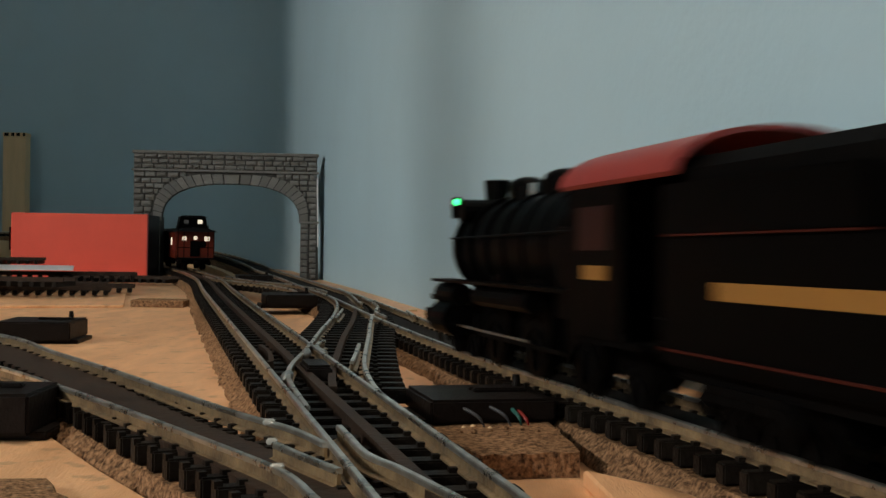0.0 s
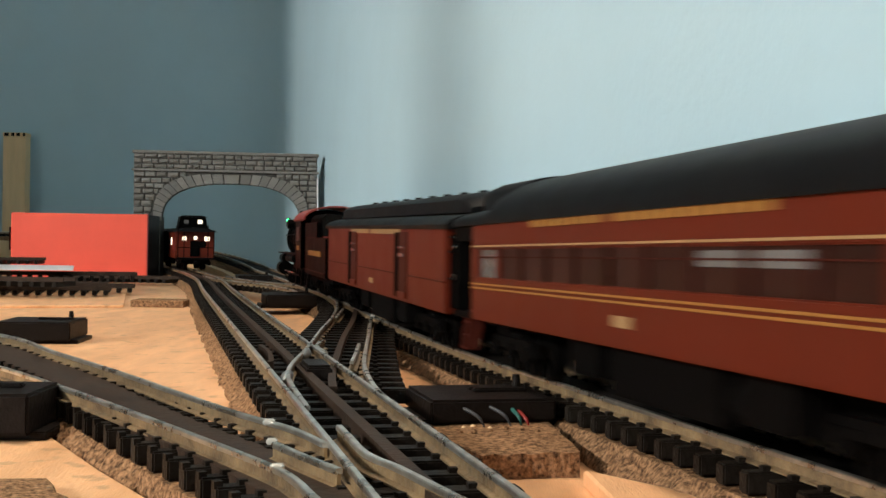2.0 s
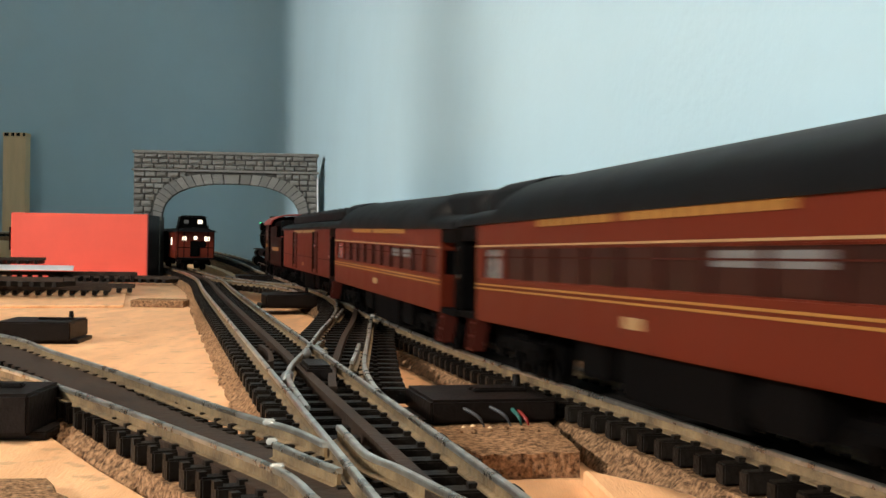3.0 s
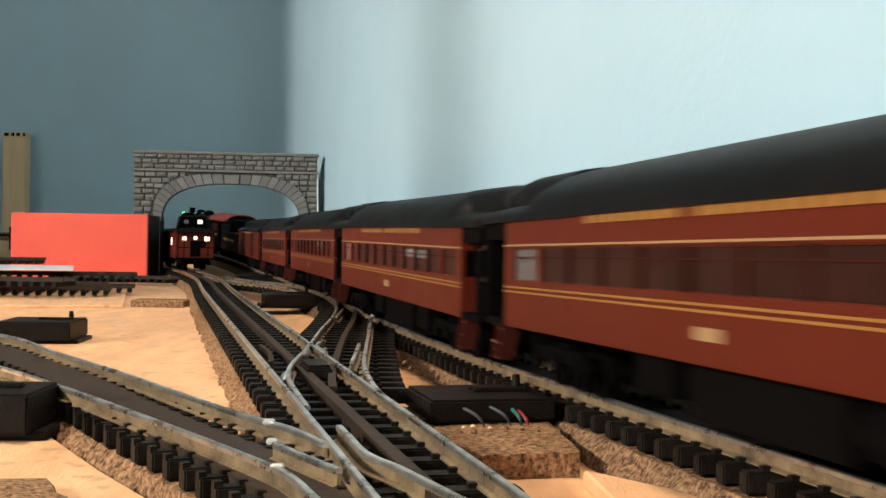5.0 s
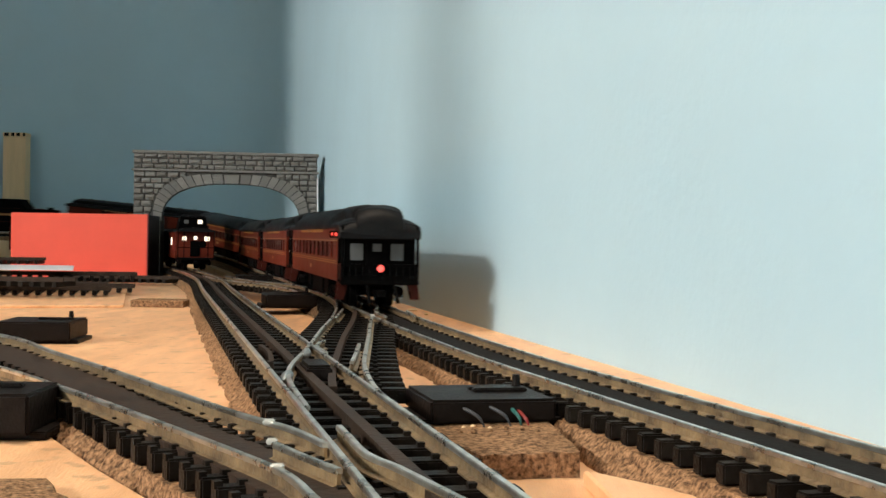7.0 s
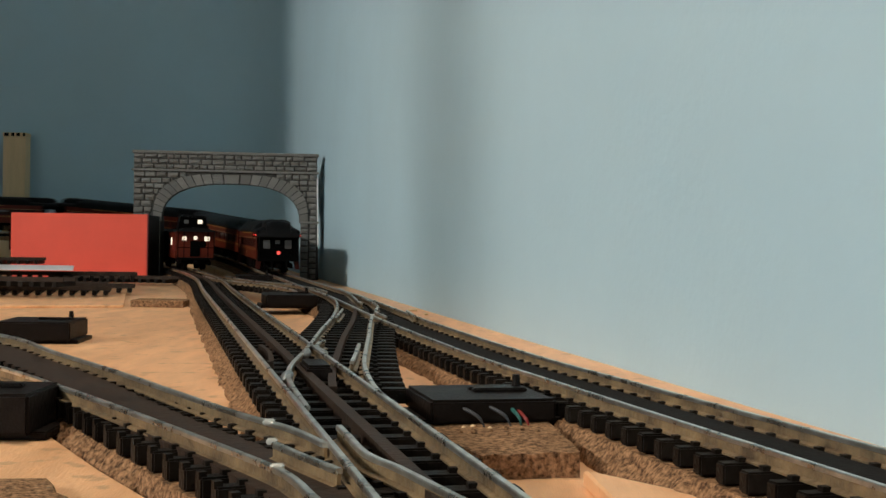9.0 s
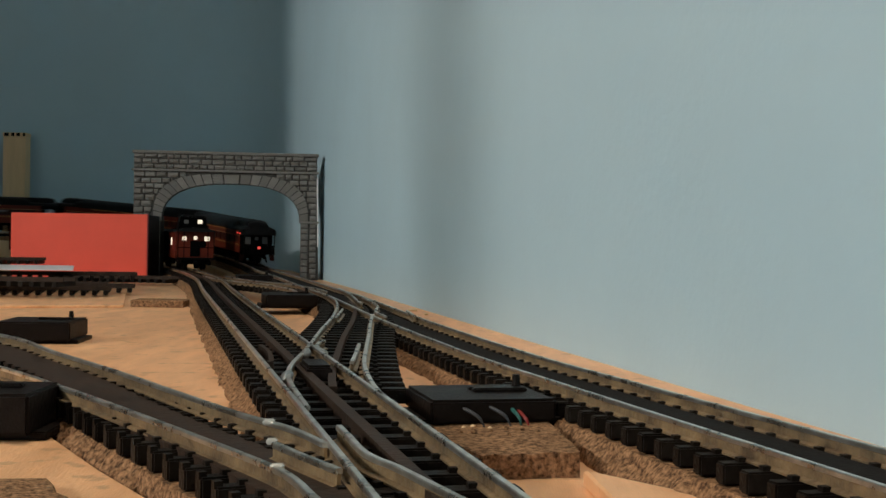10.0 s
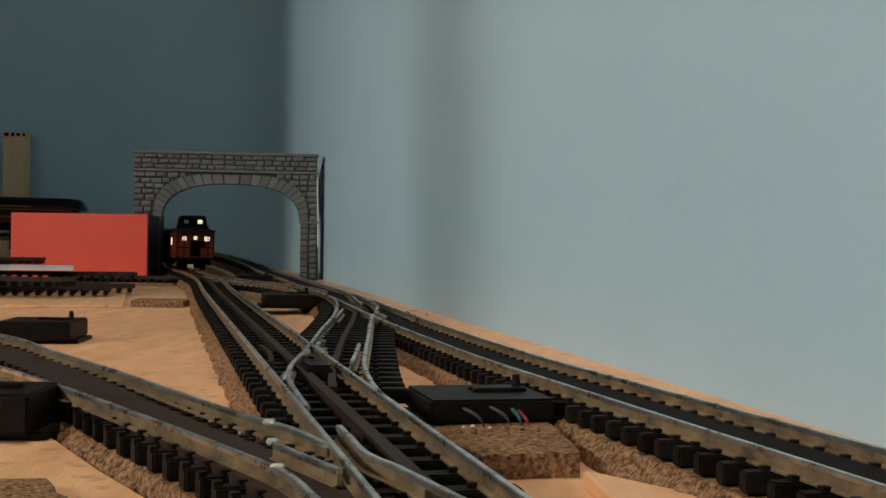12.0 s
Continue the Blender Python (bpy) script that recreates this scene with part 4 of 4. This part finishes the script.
def boxcar(m, label, material, top):
    c = thing("freight_boxcar", label, "train car", "freight cars", m=m)
    part("body", box(-0.0178, 0.0178, -0.066, 0.066, 0.0110, top, bevel=0.0004), material, c)
    part("roof", prism(bmesh.new(), [(-0.0185, top - 0.0005), (0, top + 0.0022), (0.0185, top - 0.0005)], -0.067, 0.067), ROOFK, c)
    part("roof_walk", box(-0.0035, 0.0035, -0.068, 0.068, top + 0.0023, top + 0.0030), DARK, c)
    for s in (-1, 1):
        part("door", box(*sorted((s * 0.0178, s * 0.0188)), -0.013, 0.013, 0.0120, top - 0.0025), material, c)
        for i in range(10):
            y = -0.062 + i * 0.0138
            if abs(y) > 0.015:
                part("rib", box(*sorted((s * 0.0178, s * 0.0184)), y - 0.0006, y + 0.0006, 0.0120, top - 0.0015), material, c)
    for i in range(6):
        part("ladder_rung", box(-0.0165, -0.0100, -0.0668, -0.0661, 0.014 + i * 0.0035, 0.0146 + i * 0.0035), DARK, c)
    part("underframe", box(-0.010, 0.010, -0.064, 0.064, 0.0060, 0.0110), DARK, c)
    for y in (-0.047, 0.047):
        truck(c, y, 2)


def stand(line, y, half):
    """The pose of a vehicle that stands on the line at the depth y, its front away from the camera."""
    p = curve_points(line, 0.003)
    i = int(np.argmin(np.abs(p[:, 1] - y)))
    n = max(2, int(half / 0.003))
    a, b = Vector(p[max(0, i - n)]), Vector(p[min(len(p) - 1, i + n)])
    d = (b - a).normalized()
    return Matrix.Translation(Vector(p[i]) + Vector((0, 0, RAILTOP + 0.0002))) @ Matrix.Rotation(math.atan2(d.y, d.x) - math.pi / 2, 4, "Z")


caboose(Matrix.Translation((0.007, 0, 0)) @ stand(SECOND, 1.165, 0.03))
boxcar(stand(SECOND, 1.352, 0.04), "dark freight car coupled ahead of the caboose", LOCO, 0.0365)
boxcar(stand(SECOND, 1.585, 0.04), "dark red freight boxcar standing on the curve", TUSCAN2, 0.0405)
SPIN.clear()

# ---- the passenger train ----
ROLLING = []


def rolling(ob, back, half):
    ROLLING.append((ob, back, half, list(SPIN)))
    SPIN.clear()


COACH = "tuscan red heavyweight coach with gold lines and black clerestory roof"
rolling(coach("tuscan red observation car with rear platform and glowing red tail sign", True), 0.1075, 0.078)
for k in range(3):
    rolling(coach(COACH), 0.3626 + 0.2516 * k, 0.078)
rolling(baggage("tuscan red baggage car with sliding doors and black roof"), 1.1227, 0.085)
rolling(tender("black locomotive tender with gold lettering bar"), 1.3176, 0.028)
rolling(locomotive("black steam locomotive with a red cab roof and green marker lamps"), 1.4510, 0.030)

PATH = curve_points(MAIN, 0.004)
EXTRA = np.array([[PATH[0][0] + 0.23 * k * 0.2, PATH[0][1] - 0.97 * k * 0.2, PATH[0][2]] for k in range(12, 0, -1)])
PATH = np.vstack([EXTRA, PATH])
PATH_S = np.concatenate([[0], np.cumsum(np.linalg.norm(np.diff(PATH, axis=0), axis=1))])
S0 = float(np.interp(0.2220, PATH[:440, 1], PATH_S[:440]))


def path_at(s):
    return np.array([np.interp(s, PATH_S, PATH[:, k]) for k in range(3)])


def train_pose(s_mid, half):
    """The pose of a vehicle whose bogies stand half before and behind s_mid; it runs towards the portal."""
    a, b = path_at(s_mid - half), path_at(s_mid + half)
    y = Vector(b - a).normalized()
    x = y.cross(Vector((0, 0, 1))).normalized()
    m = Matrix((x, y, x.cross(y))).transposed().to_4x4()
    return Matrix.Translation(Vector((a + b) / 2) - 0.0010 * x + Vector((0, 0, RAILTOP + 0.0002))) @ m


# the way of the tail's body end, in metres past the mark
TAIL_T = [0.0, 0.5, 1.0, 2.0, 2.5, 3.0, 5.0, 5.5, 6.0, 6.5, 7.2, 9.5, 10.5, 12.0]
TAIL_S = [-1.389, -1.261, -1.131, -0.870, -0.748, -0.624, -0.147, -0.028, 0.098, 0.228, 0.395, 1.005, 1.245, 1.590]


def tail(t):
    """The tail's place, with its speed changing smoothly."""
    return S0 + float(np.mean([np.interp(t + d, (-1.0, *TAIL_T, 13.0), (-1.645, *TAIL_S, 1.820)) for d in np.linspace(-0.3, 0.3, 9)]))


def motions():
    times = [i * 0.2 for i in range(61)]
    for ob, back, half, wheels in ROLLING:
        walk(ob, [(t, train_pose(tail(t) + back, half)) for t in times])
        for w, y, r in wheels:
            walk(w, [(i / 30, Matrix.Translation((0, y, r)) @ Matrix.Rotation(-(tail(i / 30) - S0) / r, 4, "X")) for i in range(361)])


# ---- loose things on the board ----
def carton():
    red = thing("red_carton", "bright red carton box with a black end, standing on the board", "box", m=pose(-0.3500, 1.195, 0, 0, 0, 1.5))
    part("front", box(-0.0650, 0.0650, 0, 0.0012, 0, 0.0635, bevel=0.0004), REDBOX, red)
    part("body", box(-0.0645, 0.0655, 0.0013, 0.080, 0, 0.0630, bevel=0.0006), BLACKP, red, "black carton body")
    part("rim", box(0.0652, 0.0660, -0.0004, 0.0016, 0.0, 0.0637), CABROOF, red)


def post():
    p = thing("wooden_post", "unpainted pine post standing against the wall", "post")
    part("shaft", box(-0.6185, -0.5870, 1.742, 1.764, 0, 0.1790, bevel=0.0006), PINE, p)
    part("end_grain", box(-0.6190, -0.5865, 1.7415, 1.7645, 0.1792, 0.1855, bevel=0.0008), PINE, p, "rough sawn top")
    for i, (a, w) in enumerate(((-0.6165, 0.006), (-0.6065, 0.004), (-0.5995, 0.005), (-0.5905, 0.003))):
        part("stain", box(a, a + w, 1.7408, 1.7414, 0.1805, 0.1850), DARK, p, "dark saw mark")


def switch_machine(m, w=0.031, d=0.032, h=0.0075, wires=False, knob=True, label="black plastic switch machine with a lever knob"):
    s = thing("switch_machine", label, "switch machine", "switch machines", m=m)
    part("case", box(-w / 2, w / 2, -d / 2, d / 2, 0.0012, h, bevel=0.0006), BLACKP, s)
    part("base", box(-w / 2 - 0.0025, w / 2 + 0.0025, -d / 2 + 0.003, d / 2 - 0.003, 0, 0.0016, bevel=0.0003), BLACKP, s)
    part("slider", box(-w * 0.05, w * 0.40, -0.0012, 0.0012, h - 0.0001, h + 0.0009, bevel=0.0003), BLACKP, s)
    part("slider", box(-w * 0.05, w * 0.34, 0.0030, 0.0046, h - 0.0001, h + 0.0006, bevel=0.0002), BLACKP, s)
    if knob:
        part("lever_knob", cyl(bmesh.new(), (w * 0.36, 0.004, h), (w * 0.36, 0.004, h + 0.0032), 0.0011, 12, 0.0008), BLACKP, s)
    if wires:
        for x, z, mm, dx in ((-0.004, 0.0036, WIRE_K, 0.0030), (0.0015, 0.0038, WIRE_K, 0.003), (0.0045, 0.0034, WIRE_G, 0.001), (0.0060, 0.0030, WIRE_R, 0.0012)):
            pts = curve_points([(x - dx, -d / 2 + 0.001, z + 0.001), (x, -d / 2 - 0.0025, z - 0.0008), (x + dx * 0.4, -d / 2 - 0.0032, 0.0007)], 0.0006)
            b = sweep(bmesh.new(), pts, [(0.00042 * math.cos(i * math.pi / 3), 0.00042 * math.sin(i * math.pi / 3)) for i in range(6)])
            part("wire", b, mm, s, "thin insulated wire")
    return s


switch_machine(pose(0.0080, 0.2660, 0.0035, 0, 0, 13), w=0.0265, d=0.0265, h=0.0060, wires=True, label="black plastic switch machine with coloured wires at its side")
switch_machine(pose(-0.0865, 0.7010, 0.0035, 0, 0, 12), w=0.0285, d=0.040, h=0.0075)
switch_machine(pose(-0.1560, 1.030, 0.0035, 0, 0, 14), w=0.0290, d=0.030, h=0.0080)
switch_machine(pose(-0.1575, 0.490, 0, 0, 0, 4), w=0.0285, h=0.0085)
switch_machine(pose(-0.0975, 0.2400, 0.0031, 0, 0, 1), w=0.042, d=0.021, h=0.0090, knob=False, label="black plastic switch machine case beside the front track")


def slab(name, outline, h, material, label, category, z=0.0):
    bm = prism_z(bmesh.new(), outline, z, z + h)
    bmesh.ops.bevel(bm, geom=bm.edges[:], offset=0.0004, segments=1, affect="EDGES")
    return tagged(part(name, bm, material), label, category)


def crumbs(parent, n, x0, x1, y0, y1, z, material, seed):
    """Small uneven grains lying on a surface."""
    rng = random.Random(seed)
    for _ in range(n):
        b = bmesh.new()
        r = rng.uniform(0.0003, 0.0007)
        bmesh.ops.create_icosphere(b, subdivisions=1, radius=r)
        for v in b.verts:
            v.co *= rng.uniform(0.7, 1.25)
        bmesh.ops.translate(b, vec=(rng.uniform(x0, x1), rng.uniform(y0, y1), z + r * 0.4), verts=b.verts)
        part("crumb", b, material, parent)


def cork_block():
    t = thing("cork_piece", "thick loose piece of brown cork with crumbs on it", "cork piece")
    o = [(0.0075, 0.2165), (0.0250, 0.2205), (0.0225, 0.2620), (0.0180, 0.2850), (-0.0070, 0.2800), (-0.0035, 0.2385)]
    rng = random.Random(9)
    ring = []
    for (xa, ya), (xb, yb) in zip(o, o[1:] + o[:1]):
        for k in range(8):
            u = k / 8
            ring.append((xa + (xb - xa) * u + rng.uniform(-0.0003, 0.0003), ya + (yb - ya) * u + rng.uniform(-0.0004, 0.0004)))
    bm = prism_z(bmesh.new(), ring, 0.0, 0.0045)
    for v in bm.verts:
        if v.co.z > 0.001:
            v.co.z += rng.uniform(-0.0003, 0.0002)
    part("slab", bm, CORK, t)
    crumbs(t, 9, 0.0000, 0.0210, 0.2380, 0.2460, 0.0045, CORK, 3)
    crumbs(t, 3, 0.0040, 0.0100, 0.2480, 0.2510, 0.0040, PINE, 6)


cork_block()
chip = bmesh.new()
bmesh.ops.create_icosphere(chip, subdivisions=1, radius=0.0011, matrix=Matrix.Translation((-0.0352, 0.1835, 0.0062)) @ Matrix.Diagonal((1.0, 0.8, 0.9, 1)))
tagged(part("plaster_chip", chip, WHITEP), "small white chip of plaster beside the ties", "chip")
slab("plywood_sheet", [(-0.150, 0.318), (-0.1080, 0.2980), (-0.0945, 0.2755), (-0.0725, 0.2347), (-0.0562, 0.2052), (-0.0437, 0.1845), (-0.0333, 0.1656), (-0.0240, 0.146), (-0.0240, 0.09), (-0.20, 0.09), (-0.20, 0.26)], 0.0030, PLY, "pale plywood sheet beside the front track", "plywood")
slab("cork_piece", [(-0.100, 0.186), (-0.0656, 0.1870), (-0.0592, 0.1880), (-0.0569, 0.1835), (-0.0547, 0.1777), (-0.0518, 0.1745), (-0.0500, 0.1650), (-0.055, 0.155), (-0.10, 0.155)], 0.0018, CORK, "rounded offcut of brown cork lying flat", "cork piece", z=0.0031)
slab("cork_strip", [(-0.1850, 0.737), (-0.1530, 0.735), (-0.1545, 0.760), (-0.1850, 0.760)], 0.0042, CORK, "dark cork strip lying on the board", "cork strip")
slab("plywood_offcut", [(0.0245, 0.2120), (0.0420, 0.1900), (0.0560, 0.1300), (0.0220, 0.1300), (0.0265, 0.1850)], 0.0030, PLY, "thin plywood offcut under the roadbed", "plywood")
slab("plywood_sheet", [(-0.50, 0.62), (-0.187, 0.730), (-0.262, 1.037), (-0.29, 1.15), (-0.60, 1.15)], 0.0014, PLY, "pale thin plywood sheet on the board", "plywood")
slab("paper_sheet", [(-0.50, 0.875), (-0.272, 0.915), (-0.310, 1.045), (-0.50, 1.045)], 0.0008, WHITEP, "bright white sheet of paper", "paper", z=0.0160)
slab("wood_chip", [(-0.0210, 0.735), (-0.0145, 0.737), (-0.0150, 0.745), (-0.0200, 0.746)], 0.0012, PINE, "small splinter of pale wood", "wood chip")
slab("wood_chip", [(-0.0100, 0.700), (-0.0075, 0.701), (-0.0080, 0.704), (-0.0100, 0.705)], 0.0010, PINE, "small splinter of pale wood", "wood chip")
slab("plastic_clip", [(0.0300, 0.2320), (0.0345, 0.2290), (0.0352, 0.2320), (0.0308, 0.2350)], 0.0022, BLACKP, "small black plastic clip", "clip")


def loose_track(a, b, z, label):
    """A loose section of track lying on its ties."""
    a, b = Vector((*a, z)), Vector((*b, z))
    L = (b - a).length
    t = thing("track_section", label, "track section", "loose track", m=Matrix.Translation(a) @ Matrix.Rotation(math.atan2(b.y - a.y, b.x - a.x), 4, "Z"))
    for s in (-1, 1):
        bm = bmesh.new()
        bx(bm, 0, L, s * 0.0092 - 0.0005, s * 0.0092 + 0.0005, 0.0030, 0.0056, bevel=0.0002)
        part("rail", bm, BROWNWEB, t, "dark tarnished rail")
    n = int(L / 0.0072)
    for i in range(n):
        x = (i + 0.5) * L / n
        part("tie", box(x - 0.0015, x + 0.0015, -0.0150, 0.0150, 0, 0.0031, bevel=0.0003), TIE, t)


for a, b, z in (((-0.35, 0.86), (-0.22, 0.89), 0.0023), ((-0.40, 0.80), (-0.225, 0.845), 0.0023), ((-0.36, 0.815), (-0.24, 0.80), 0.0090),
                ((-0.42, 0.90), (-0.235, 0.955), 0.0090), ((-0.47, 1.06), (-0.345, 1.075), 0.0170), ((-0.40, 0.935), (-0.250, 0.915), 0.0023),
                ((-0.34, 1.10), (-0.231, 1.075), 0.0023)):
    loose_track(a, b, z, "loose section of track with dark ties in a pile")


# ---- turnout fittings ----
def guard(points, label="short bent guard rail", dark=False):
    t = thing("guard_rail", label, "guard rail", "turnout fittings")
    pts = curve_points(points, 0.003)
    if dark:
        part("check_strip", sweep(bmesh.new(), pts, [(-0.0008, 0.0), (0.0008, 0.0), (0.0006, 0.0022), (-0.0006, 0.0022)], 0, TIETOP), BROWNWEB, t)
    else:
        rail(t, pts, 0.0)


for g in ([(-0.0164, 0.2012), (-0.0137, 0.1897), (-0.0112, 0.1785), (-0.0089, 0.1721), (-0.0059, 0.1663), (-0.0027, 0.1585), (0.0002, 0.1514), (0.0060, 0.1370)],
          [(-0.0222, 0.3080), (-0.0228, 0.3300), (-0.0240, 0.3610)], [(-0.0417, 0.4900), (-0.0424, 0.5150), (-0.0436, 0.5440)],
          [(-0.0352, 0.3720), (-0.0360, 0.3620), (-0.0347, 0.3480), (-0.0310, 0.3340)], [(-0.0244, 0.1834), (-0.0207, 0.1762), (-0.0168, 0.1692), (-0.0132, 0.1628)],
          [(-0.0646, 0.7762), (-0.0516, 0.6965), (-0.0421, 0.6190), (-0.0385, 0.5950)], [(-0.0431, 0.6634), (-0.0360, 0.6210), (-0.0298, 0.5733), (-0.0284, 0.5300), (-0.0224, 0.4957)],
          [(-0.0153, 0.5393), (-0.0131, 0.5210), (-0.0110, 0.5030)]):
    guard(g)
guard([(-0.0525, 0.3600), (-0.0469, 0.3379), (-0.0428, 0.3123), (-0.0436, 0.3080)], "dark plastic check strip inside the rail", dark=True)
for x, y, w, n in ((-0.0282, 0.2042, 0.0009, 0.0010), (-0.0250, 0.1846, 0.0008, 0.0007), (-0.0214, 0.1640, 0.0009, 0.0006), (-0.0278, 0.4990, 0.0008, 0.0030)):
    tagged(part("rail_joiner", box(x - w, x + w, y - n, y + n, 0.0110, 0.0119, bevel=0.0002), GLINT_JOINER), "steel rail joiner, its glint put into a pale colour", "rail joiner", "turnout fittings")
for x, y in ((-0.0368, 0.3370), (-0.0346, 0.2790)):
    b = bmesh.new()
    bmesh.ops.create_uvsphere(b, u_segments=16, v_segments=8, radius=1.0, matrix=Matrix.Translation((x, y, 0.0106)) @ Matrix.Diagonal((0.0013, 0.0068, 0.0014, 1)))
    tagged(smooth(part("rail_frog", b, STEELDULL), 60), "dull grey cast metal frog knuckle", "frog", "turnout fittings")
throw = thing("throw_box", "black plastic turnout box between the rails", "turnout box", "turnout fittings", m=pose(-0.0303, 0.300, 0.0075, 0, 0, 12))
part("case", box(-0.0030, 0.0030, -0.009, 0.009, 0, 0.0040, bevel=0.0004), BLACKP, throw)
part("lid", box(-0.0026, 0.0026, -0.008, 0.008, 0.0041, 0.0045, bevel=0.0001), BLACKP, throw)

carton()
post()
motions()
